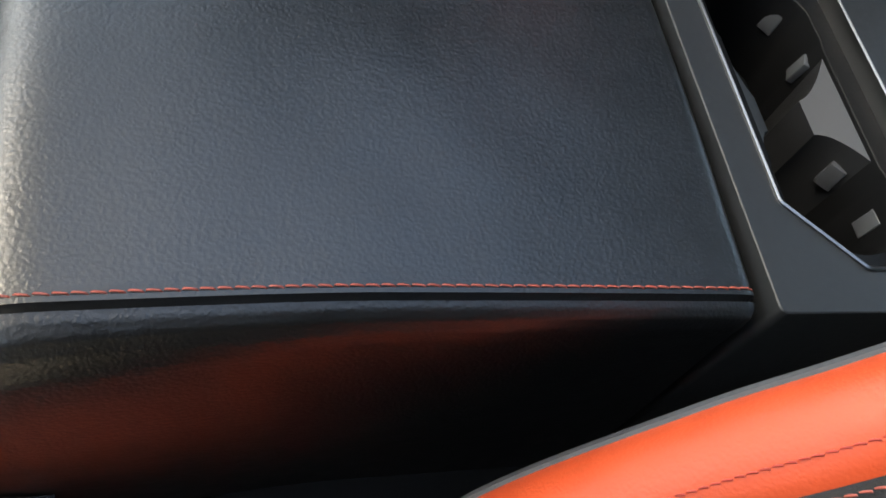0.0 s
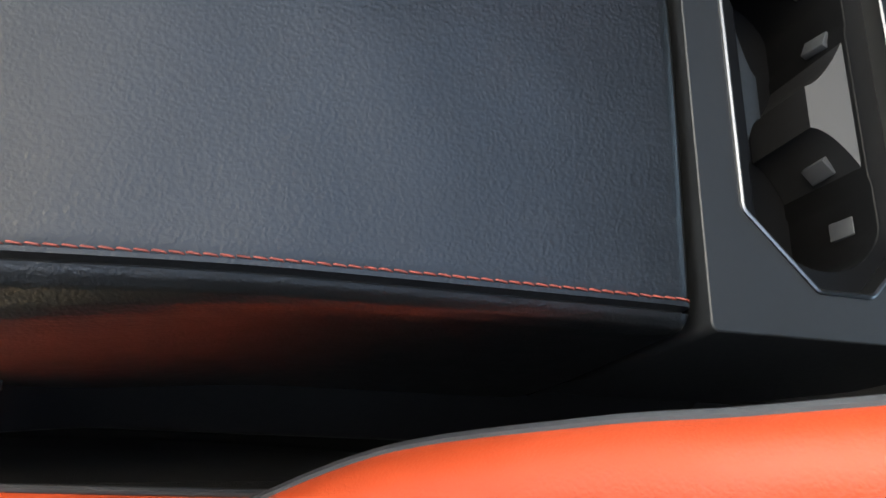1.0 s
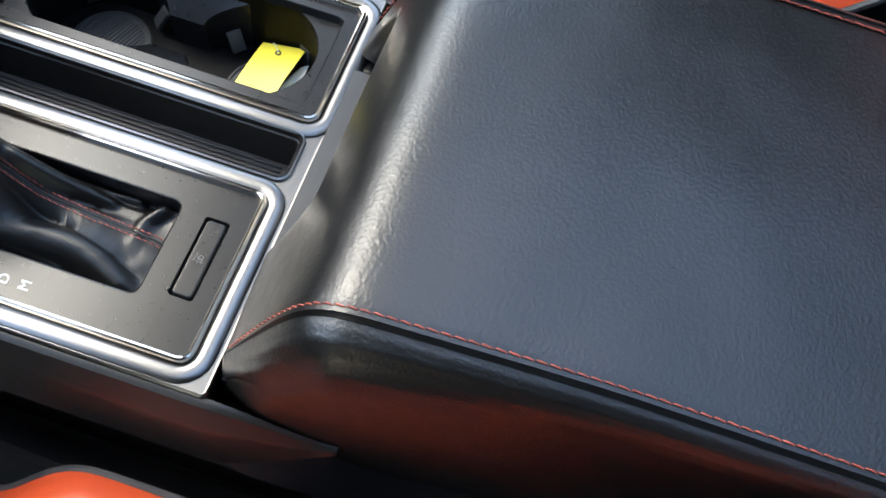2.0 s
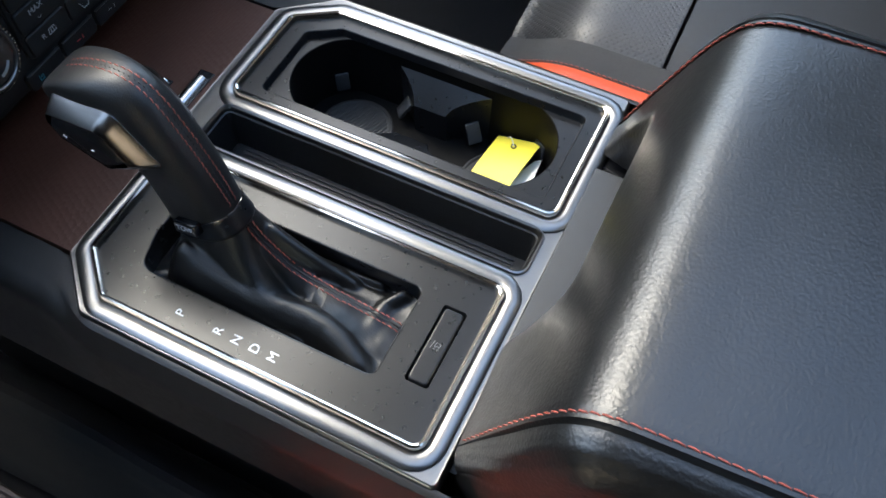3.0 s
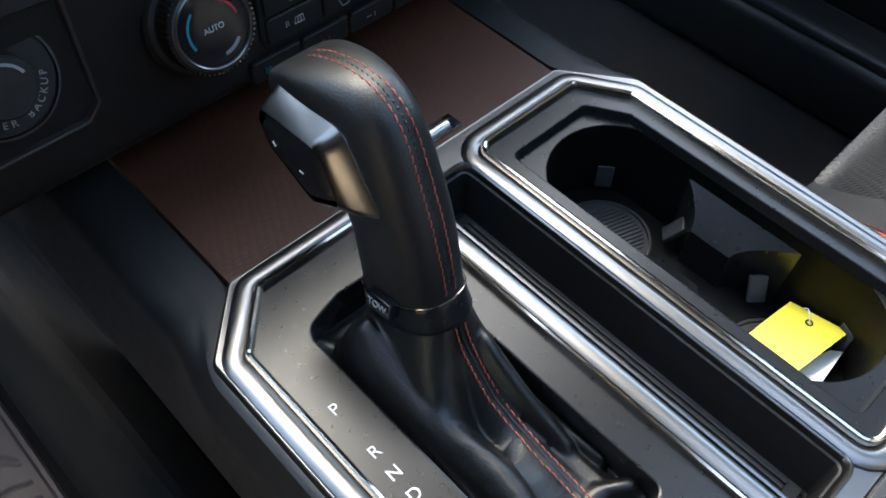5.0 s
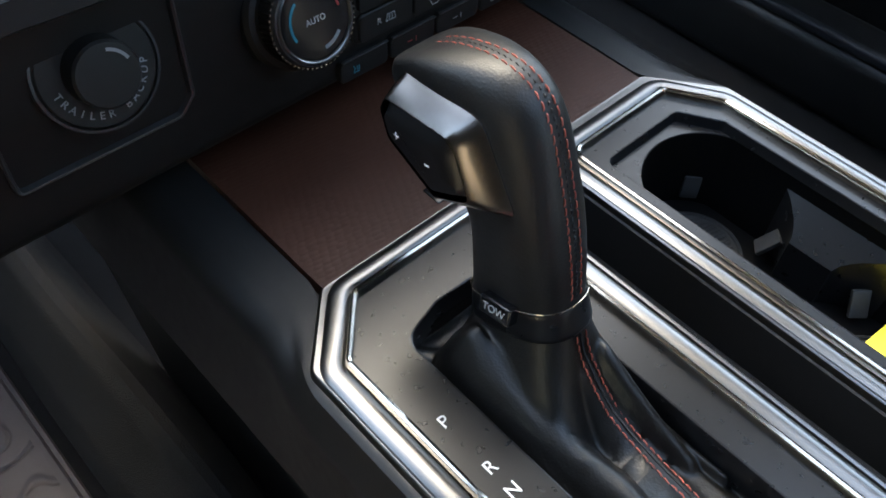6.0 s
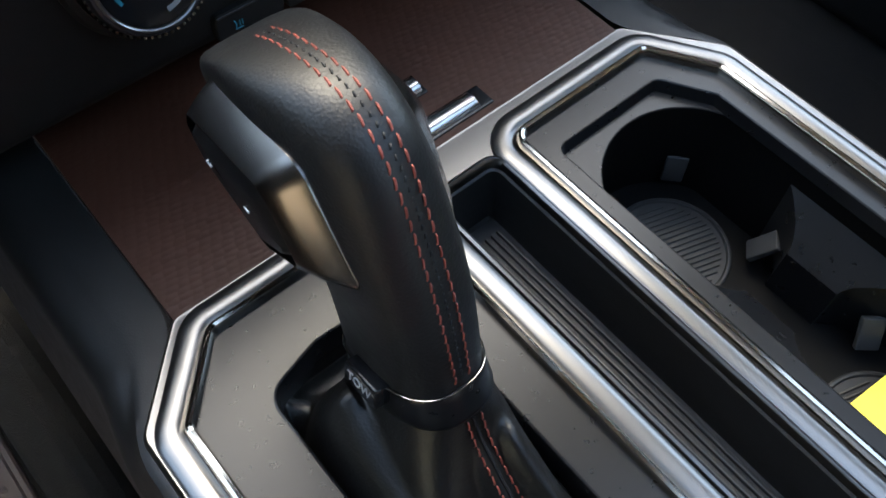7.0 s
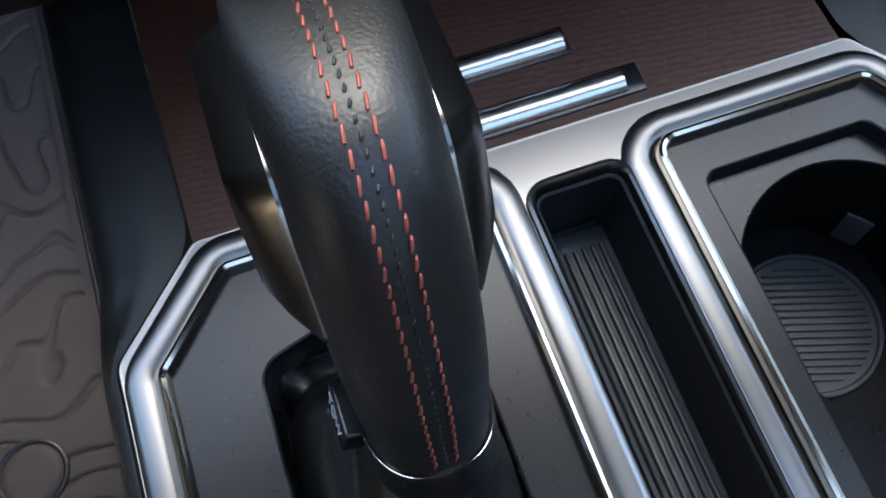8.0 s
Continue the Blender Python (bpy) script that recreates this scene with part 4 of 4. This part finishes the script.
def card(a, b, c, d, bend, thick):
    def top(u, v):
        p = (a * (1 - u) + b * u) * (1 - v) + (d * (1 - u) + c * u) * v
        return p + Vector((0, 0, bend * math.sin(math.pi * v)))
    bm = grid(top, 12, 16)
    got = bmesh.ops.extrude_face_region(bm, geom=list(bm.faces))
    bmesh.ops.translate(bm, vec=(0, 0, thick), verts=[g for g in got["geom"] if isinstance(g, bmesh.types.BMVert)])
    bmesh.ops.recalc_face_normals(bm, faces=bm.faces)
    return bm


part("yellow_card", card(A, B, C, D, 0.002, 0.0004), YELLOW, tag)
part("white_card", card(Vector((0.110, 0.0500, 0.3360)), Vector((0.112, 0.0430, 0.3400)), Vector((0.074, 0.0400, 0.3430)), Vector((0.072, 0.062, 0.3360)), 0.001, 0.0004), CARD, tag, "white card behind the yellow one")
bm = bmesh.new()
box(bm, 0.090, 0.118, 0.048, 0.080, 0.3290, 0.3370, 0.003)
part("key_fob", bm, PLASTIC, tag, "black key fob under the card")
bm = bmesh.new()
tube(bm, [(0.1085 + 0.0021 * math.cos(k / 2.0), 0.0690 + 0.0021 * math.sin(k / 2.0), 0.3479 + 0.0003) for k in range(14)], 0.0006, 6)
part("eyelet", bm, PLASTIC, tag)
bm = bmesh.new()
tube(bm, spline([(0.1085, 0.0690, 0.3485), (0.112, 0.0720, 0.3515), (0.1155, 0.0760, 0.3500), (0.1180, 0.0800, 0.3400)], 16), 0.0004, 6)
part("string", bm, CARD, tag, "thin pale string")

# ---- dashboard ----
dash = thing("dashboard", (MID, 0.45, 0.40), "black plastic dashboard with climate controls", "dashboard")
FACE = [(0, 0.580, 0.735), (0.1, 0.470, 0.715), (0.2, 0.425, 0.690), (0.27, 0.4105, 0.655), (0.45, 0.4085, 0.570), (0.62, 0.4075, 0.432), (0.68, 0.412, 0.424), (0.78, 0.435, 0.420),
        (0.9, 0.480, 0.414), (1.0, 0.560, 0.398)]


def face(u, v):
    y, z = between(FACE, u)
    x = -0.78 + 1.56 * v
    # the middle of the dashboard rises, unseen, to block low light from the windscreen
    light_block = smooth01(-0.14, -0.08, x) * (1 - smooth01(0.30, 0.40, x))
    z += 0.11 * light_block * smooth01(0.24, 0.02, u)
    z += (min(z, 0.60) - z) * smooth01(-0.13, -0.21, x)
    return Vector((x, y + 0.25 * max(0, abs(x - MID) - 0.30), z))


part("dash_panel", grid(face, 60, 60), DASH, dash, smooth=60)
FACE_Y = 0.4075


def dial(x, z, y0, tilt, parts):
    """A round control on the dash face, its axis towards the rear, leaning up by tilt. parts: (name, material, [(radius, out)], label)."""
    axis = Vector((0, -math.cos(tilt), math.sin(tilt)))
    up = Vector((0, math.sin(tilt), math.cos(tilt)))
    made = None
    for name, mat, prof, label in parts:
        n = 64
        bm = bmesh.new()
        rows = [[bm.verts.new(Vector((x, y0, z)) + axis * d + r * (math.cos(2 * math.pi * i / n) * Vector((1, 0, 0)) + math.sin(2 * math.pi * i / n) * up)) for i in range(n)] for r, d in prof]
        for a, b in zip(rows[:-1], rows[1:]):
            for i in range(n):
                bm.faces.new((a[i - 1], a[i], b[i], b[i - 1]))
        bm.faces.new(rows[-1])
        bmesh.ops.recalc_face_normals(bm, faces=bm.faces)
        ob = part(name, bm, mat, made or dash, label, smooth=30)
        made = made or ob
    return made, axis, up


DIAL = (-0.0968, 0.4925)
climate, axis, up = dial(*DIAL, 0.4070, radians(18), [
    ("climate_dial", DASH, [(0.0310, -0.006), (0.0318, 0.005), (0.0300, 0.008), (0.0270, 0.009), (0.0264, 0.0120), (0.020, 0.0120)], "round temperature dial"),
    ("dial_ring", DARK_SATIN, [(0.0262, 0.008), (0.0256, 0.0225), (0.0246, 0.0246), (0.0230, 0.0250), (0.0220, 0.0240), (0.019, 0.0236)], "dark ribbed ring"),
    ("dial_rim", SATIN, [(0.0232, 0.0244), (0.0231, 0.0256), (0.0225, 0.0260), (0.0219, 0.0255), (0.0214, 0.0240)], "thin bright rim"),
    ("dial_face", GLOSS, [(0.0217, 0.0236), (0.0213, 0.0246), (0.019, 0.0248), (0.008, 0.0248)], "gloss black dial face")])
ORIGIN = Vector((DIAL[0], 0.4070, DIAL[1])) + axis * 0.0250
m = frame_matrix(ORIGIN, (1, 0, 0), up)
lettering("dial_lettering", "AUTO", 0.0046, m, PALE_PRINT, climate)


def arc_mark(name, r, a0, a1, w, m, mat, parent):
    """A flat arc on a dial, angles in degrees from the right."""
    def f(u, v):
        a = radians(a0 + (a1 - a0) * v)
        return m @ Vector(((r + w * (u - 0.5)) * math.cos(a), (r + w * (u - 0.5)) * math.sin(a), 0.0002))
    return part(name, grid(f, 1, 20), mat, parent)


arc_mark("cold_mark", 0.0158, 128, 205, 0.0016, m, BLUE, climate)
arc_mark("hot_mark", 0.0158, 8, 70, 0.0016, m, RED, climate)
arc_mark("scale_mark", 0.0160, 275, 320, 0.0022, m, GREY_PRINT, climate)
for k in range(56):
    a = 2 * math.pi * k / 56
    bm = bmesh.new()
    box(bm, 0.0258, 0.0269, -0.0007, 0.0007, 0.012, 0.0228)
    bmesh.ops.transform(bm, matrix=frame_matrix(Vector((DIAL[0], 0.4070, DIAL[1])), (1, 0, 0), up) @ Matrix.Rotation(a, 4, "Z"), verts=bm.verts)
    part("dial_ridge", bm, BRONZE, climate)

# Trailer knob further along
knob2, axis, up = dial(-0.2070, 0.5105, 0.4070, radians(18), [
    ("trailer_knob", DASH, [(0.0290, -0.006), (0.0290, 0.002), (0.028, 0.003), (0.016, 0.003)], "round trailer backup knob"),
    ("knob_grip", DASH, [(0.0168, 0.003), (0.0162, 0.0150), (0.0150, 0.0165), (0.008, 0.0168)], "black knob"),
    ("knob_rim", DARK_SATIN, [(0.0312, -0.006), (0.0310, 0.0028), (0.0296, 0.0030), (0.0292, 0.0)], "")])
base = frame_matrix(Vector((-0.2070, 0.4070, 0.5105)) + axis * 0.0033, (1, 0, 0), up)
word = "TRAILER BACKUP"
for i, ch in enumerate(word):
    a = radians(-168 + 156 * i / (len(word) - 1))
    if ch != " ":
        lettering("knob_lettering", ch, 0.0054, base @ Matrix.Translation((0.0225 * math.cos(a), 0.0225 * math.sin(a), 0)) @ Matrix.Rotation(a + math.pi / 2, 4, "Z"), GREY_PRINT, knob2)
arc_mark("knob_mark", 0.0120, 20, 75, 0.0016, base @ Matrix.Translation((0, 0, 0.0138)), GREY_PRINT, knob2)

# Bezels round the knob and along the centre stack
BEZEL = rounded([(-0.262, 0.462), (-0.172, 0.462), (-0.163, 0.472), (-0.163, 0.545), (-0.262, 0.545)], 0.004)
TO_FACE = Matrix(((1, 0, 0, 0), (0, 0, -1, FACE_Y), (0, 1, 0, 0), (0, 0, 0, 1)))


def on_face(bm, lift=0.0):
    bmesh.ops.transform(bm, matrix=Matrix.Translation((0, -lift, 0)) @ TO_FACE, verts=bm.verts)
    bmesh.ops.recalc_face_normals(bm, faces=bm.faces)
    return bm


part("knob_bezel", on_face(band(bmesh.new(), BEZEL, [(0.001, -0.002), (0.001, 0.0025), (0.0, 0.0034), (-0.0012, 0.0030), (-0.002, -0.002)])), DARK_SATIN, dash)
STACK = rounded([(-0.30, 0.566), (-0.168, 0.560), (-0.156, 0.574), (-0.156, 0.63), (-0.30, 0.63)], 0.004)
part("stack_bezel", on_face(band(bmesh.new(), STACK, [(0.017, -0.002), (0.017, 0.006), (0.014, 0.0095), (0.0, 0.0100), (-0.002, 0.007), (-0.003, -0.002)])), DARK_SATIN, dash, "satin bronze bezel")

# Climate buttons in rows
PAD = rounded([(-0.056, 0.4500), (0.135, 0.4500), (0.135, 0.56), (-0.056, 0.56)], 0.006)
pad = part("climate_panel", on_face(dome(PAD, [(0, -0.004), (0, 0.0020), (0.001, 0.0030), (0.003, 0.0032)])), DASH, dash, "black panel of climate buttons")
for z0, z1 in ((0.4520, 0.4715), (0.4735, 0.4935), (0.4955, 0.5155), (0.5175, 0.5375)):
    for c in range(4):
        x0 = -0.053 + c * 0.044
        o = rounded([(x0, z0), (x0 + 0.042, z0), (x0 + 0.042, z1), (x0, z1)], 0.0036)
        part("climate_button", on_face(dome(o, [(0, 0.002), (0, 0.0046), (0.0006, 0.0054), (0.002, 0.0056)])), DASH, pad)


def face_word(text, size, x, z, lift, mat, parent):
    return lettering("button_lettering", text, size, frame_matrix((x, FACE_Y - lift, z), (1, 0, 0), (0, 0, 1)), mat, parent)


face_word("MAX", 0.0066, -0.033, 0.4870, 0.0058, GREY_PRINT, pad)
face_word("A/C", 0.0062, 0.046, 0.4590, 0.0058, GREY_PRINT, pad)
face_word("R", 0.0062, -0.038, 0.4625, 0.0058, GREY_PRINT, pad)


def symbol(strokes, x, z, s, parent, mat=GREY_PRINT, lift=0.0058):
    """A small line symbol on the dash face from strokes of points."""
    bm = bmesh.new()
    for line in strokes:
        tube(bm, [(x + s * p, FACE_Y - lift, z + s * q) for p, q in line], 0.00035, 5)
    return part("button_symbol", bm, mat, parent)


ring_ = [(math.cos(radians(a)), math.sin(radians(a))) for a in range(130, 412, 20)]
symbol([ring_, [(0, 0.2), (0, 1.2)]], -0.034, 0.5055, 0.0030, pad)
symbol([[(-1, 0), (0, -1), (1, 0)]], -0.033, 0.4795, 0.0018, pad)
symbol([[(-1.6, -1), (1.6, -1), (1.2, 1), (-1.2, 1), (-1.6, -1)], [(-0.6, -1), (-0.4, 0.6)], [(0.4, -1), (0.5, 0.6)]], -0.029, 0.4625, 0.0024, pad)
symbol([[(-2, 1), (-1, -1), (0.4, -1), (1.2, 0.6), (2.4, 1.6)], [(0.6, 1.4), (1.4, 2)]], 0.009, 0.4590, 0.0034, pad)
symbol([[(-2, 0), (-0.5, 0.6), (0.6, 0), (1.8, 0)], [(1.4, 0.5), (1.4, 1.8), (0.8, 2.4)]], 0.010, 0.4815, 0.0032, pad)
# Row of seat-heater keys under a bright line
for c in range(5):
    x0 = -0.068 + 0.040 * c
    o = rounded([(x0, 0.4280), (x0 + 0.038, 0.4280), (x0 + 0.038, 0.4440), (x0, 0.4440)], 0.0036)
    key = part("seat_heater_key", on_face(dome(o, [(0, -0.003), (0, 0.0036), (0.0006, 0.0044), (0.002, 0.0046)])), DASH, dash)
    bm = bmesh.new()
    box(bm, x0 + 0.001, x0 + 0.037, FACE_Y - 0.0060, FACE_Y - 0.0040, 0.4444, 0.4455, 0.0003)
    part("bright_line", bm, DARK_SATIN, key, "thin bright line")
    if c in (0, 3):
        symbol([[(-1, -1), (-0.6, 0.4), (-1, 1.4)], [(-1, -1), (1, -1)], [(0.2, -0.4), (0.2, 1)], [(0.9, -0.4), (0.9, 1)]], x0 + 0.012, 0.4355, 0.0022, key, BLUE if c == 0 else GREY_PRINT, 0.0048)
    else:
        symbol([[(-1, 0), (1, 0)], [(2.6, -0.9), (2.6, 0.9)]], x0 + 0.016, 0.4355, 0.0020, key, RED if c == 1 else GREY_PRINT, 0.0048)

# ---- seats ----
def seat_cushion(owner, sign, split, edge, drop):
    """Cushion with side, coloured bolster, suede strip and centre panel. x is the distance from the console's centre line."""
    def strip(table, y0, y1, bulge):
        def f(u, v):
            y = y0 + (y1 - y0) * v
            x, z = between(table, u)
            front = smooth01(0.035, 0.150, y)
            rear_ = smooth01(-0.30, -0.40, y)
            z += bulge * math.sin(math.pi * u) - 0.055 * front ** 2 - 0.02 * rear_ + drop
            x += 0.030 * front ** 2.2 * (1 - smooth01(0.30, 0.50, x))
            z += 0.002 * noise.noise((x * 9, y * 9, 0.3))
            return Vector((MID + sign * x, y, z))
        return grid(f, 24, 70)
    part("cushion_side", strip([(0, edge + 0.012, 0.05), (0.6, edge + 0.010, 0.22), (0.9, edge + 0.001, 0.325), (1, edge + 0.002, 0.338)], -0.42, 0.150, 0.0), LEATHER, owner, "black side of the cushion")
    part("cushion_bolster", strip([(0, edge + 0.001, 0.338), (1, edge + 0.042, 0.348)], -0.42, 0.150, 0.007), ORANGE, owner, "orange leather bolster")
    part("cushion_border", strip([(0, edge + 0.042, 0.348), (1, edge + 0.082, 0.345)], -0.42, 0.150, 0.002), SUEDE, owner, "black suede strip")
    part("cushion_panel", strip([(0, edge + 0.082, 0.345), (0.08, edge + 0.095, 0.350), (0.5, 0.50, 0.362), (1, 0.70, 0.345)], split + 0.002, 0.150, 0.004), PERFORATED, owner, "perforated black leather panel")
    part("cushion_rear_panel", strip([(0, edge + 0.082, 0.345), (0.08, edge + 0.095, 0.350), (0.5, 0.50, 0.362), (1, 0.70, 0.345)], -0.42, split - 0.002, 0.004), LEATHER_FINE, owner, "plain black leather panel")

    def edge_line(x, z, n=60):
        out = []
        for i in range(n + 1):
            y = -0.40 + 0.548 * i / n
            f = smooth01(0.035, 0.150, y)
            out.append(Vector((MID + sign * (x + 0.030 * f ** 2.2), y, z + drop - 0.055 * f ** 2 - 0.02 * smooth01(-0.30, -0.40, y))))
        return out
    bm = bmesh.new()
    tube(bm, edge_line(edge + 0.0005, 0.339), 0.0030, 8)
    part("piping", bm, PIPING, owner, "black piping")
    part("stitching", stitches(edge_line(edge + 0.0440, 0.3500), 0.0055, 0.0005, gap=0.2), THREAD, owner, "orange thread stitching")
    bm = bmesh.new()
    box(bm, min(MID + sign * 0.26, MID + sign * 0.69), max(MID + sign * 0.26, MID + sign * 0.69), -0.40, 0.09, 0.0, 0.245, 0.01)
    part("seat_base", bm, PLASTIC, owner, "dark seat base")


def seat_back(owner, sign):
    """Backrest: coloured bolster with piping, dark side and centre, rising to the rear."""
    PIPE = spline([(0.2560, -0.215, 0.330), (0.2387, -0.2384, 0.375), (0.2116, -0.3034, 0.4513), (0.2045, -0.3759, 0.546), (0.2050, -0.4150, 0.600), (0.2040, -0.4520, 0.645),
                   (0.2040, -0.485, 0.695), (0.2050, -0.53, 0.79)], 80)
    SEAM = spline([(0.3000, -0.205, 0.325), (0.2860, -0.2260, 0.370), (0.2600, -0.2880, 0.448), (0.2520, -0.3600, 0.542), (0.2520, -0.3990, 0.597), (0.2510, -0.4370, 0.643),
                   (0.2510, -0.472, 0.694), (0.2520, -0.518, 0.79)], 80)

    def at(p):
        return Vector((MID + sign * p.x, p.y, p.z))

    def bolster(u, v):
        j = int(round(v * 80))
        p = PIPE[j].lerp(SEAM[j], u)
        return at(p + Vector((-0.004 * math.sin(math.pi * u), 0.004 * math.sin(math.pi * u), 0.016 * math.sin(math.pi * u) ** 0.7)))
    part("back_bolster", grid(bolster, 18, 80), ORANGE, owner, "orange leather bolster", smooth=70)
    part("bolster_stitching", stitches([bolster(0.80, j / 80) + Vector((0, 0, 0.0006)) for j in range(2, 79, 2)], 0.0052, 0.0006, gap=0.2), RED_THREAD, owner, "dark red thread stitching")
    bm = bmesh.new()
    tube(bm, [at(p) for p in PIPE], 0.0034, 8)
    part("piping", bm, PIPING, owner, "black piping")

    def flank(u, v):
        p = PIPE[int(round(v * 80))]
        return at(Vector((p.x + 0.004 + 0.028 * u, p.y - 0.03 * u, p.z + (0.06 - p.z) * u)))
    part("back_side", grid(flank, 12, 80), LEATHER, owner, "black leather side of the backrest")

    def centre(u, v):
        p = SEAM[int(round(v * 80))]
        return at(Vector((p.x + 0.40 * u, p.y - 0.03 * math.sin(math.pi * u), p.z - 0.035 * math.sin(math.pi * min(1, u * 1.0)) - 0.006 * smooth01(0, 0.05, u))))
    part("back_panel", grid(centre, 30, 80), SUEDE, owner, "black centre of the backrest")
    for d, r in ((0.004, 0.0006), (0.016, 0.0005)):
        part("stitching", stitches([at(p + Vector((d, 0, 0.0015 - 0.1 * d))) for p in SEAM[4:]], 0.0055, r, gap=0.2), THREAD, owner, "orange thread stitching")


driver = thing("car_seat", (-0.48, -0.15, 0.0), "orange and black leather driver's seat beside the console", "seat", "front seats")
seat_cushion(driver, -1, -0.12, 0.228, -0.040)
seat_back(driver, -1)
passenger = thing("car_seat", (0.44, -0.15, 0.0), "orange and black leather passenger seat beside the console", "seat", "front seats")
seat_cushion(passenger, 1, -0.016, 0.205, -0.012)
seat_back(passenger, 1)

# ---- floor mats ----
def floor_mat(sign, label):
    owner = thing("floor_mat", (MID + sign * 0.45, 0.45, 0.0), label, "floor mat", "front floor mats")
    out = rounded([(0.287, 0.20), (0.70, 0.20), (0.70, 0.86), (0.287, 0.86)], 0.05)
    pts = [(MID + sign * x, y) for x, y in out]
    part("mat_base", dome(pts, [(0.0, 0.0005), (0.0, 0.009), (0.002, 0.0115), (0.006, 0.0115), (0.009, 0.008), (0.014, 0.0075)]), MAT_RUBBER, owner)

    def tread(u, v):
        x, y = 0.303 + 0.381 * u, 0.216 + 0.628 * v
        f = 9 * noise.noise((x * 9, y * 6, 2.3)) + 3 * noise.noise((x * 26, y * 18, 8.1)) + 70 * y
        line = 1 - smooth01(0.05, 0.38, abs(math.sin(f)))
        return Vector((MID + sign * x, y, 0.0105 - 0.0024 * line))
    part("tread", grid(tread, 220, 380), MAT_RUBBER, owner, "raised wavy lines on the mat", smooth=60)
    bx, by = MID + sign * 0.369, 0.352
    bm = bmesh.new()
    tube(bm, [(bx + 0.027 * math.cos(2 * math.pi * k / 40), by + 0.027 * math.sin(2 * math.pi * k / 40), 0.0095) for k in range(41)], 0.0028, 8)
    part("anchor_ring", bm, PLASTIC, owner, "dark ring of the mat's anchor")
    circle = [(bx + 0.0245 * math.cos(2 * math.pi * k / 40), by + 0.0245 * math.sin(2 * math.pi * k / 40)) for k in range(40)]
    part("anchor_cap", dome(circle, [(0, 0.006), (0, 0.0105), (0.002, 0.0122), (0.006, 0.0128)]), MAT_RUBBER, owner, "round anchor cap")
    return owner


floor_mat(-1, "grey-brown ribbed rubber mat in the driver's footwell")
carpet_mat = thing("floor_mat", (0.43, 0.45, 0.0), "dark carpet mat in the passenger's footwell", "floor mat", "front floor mats")
part("mat_base", dome(rounded([(0.275, 0.18), (0.66, 0.18), (0.66, 0.84), (0.275, 0.84)], 0.05), [(0.0, 0.0005), (0.0, 0.008), (0.003, 0.011), (0.012, 0.011), (0.016, 0.010)]), CARPET, carpet_mat)

# ---- sill trim along the passenger's door ----
sill = thing("sill_trim", (0.70, 0.25, 0.0), "dark plastic sill trim beside the passenger door", "trim")
bm = bmesh.new()
box(bm, 0.70, 0.80, -0.4, 0.85, 0.0, 0.11, 0.02)
part("sill_cover", bm, SIDE_PLASTIC, sill)
bm = bmesh.new()
box(bm, 0.705, 0.72, -0.3, 0.75, 0.108, 0.122, 0.004)
part("sill_strip", bm, GREY_PLASTIC, sill)
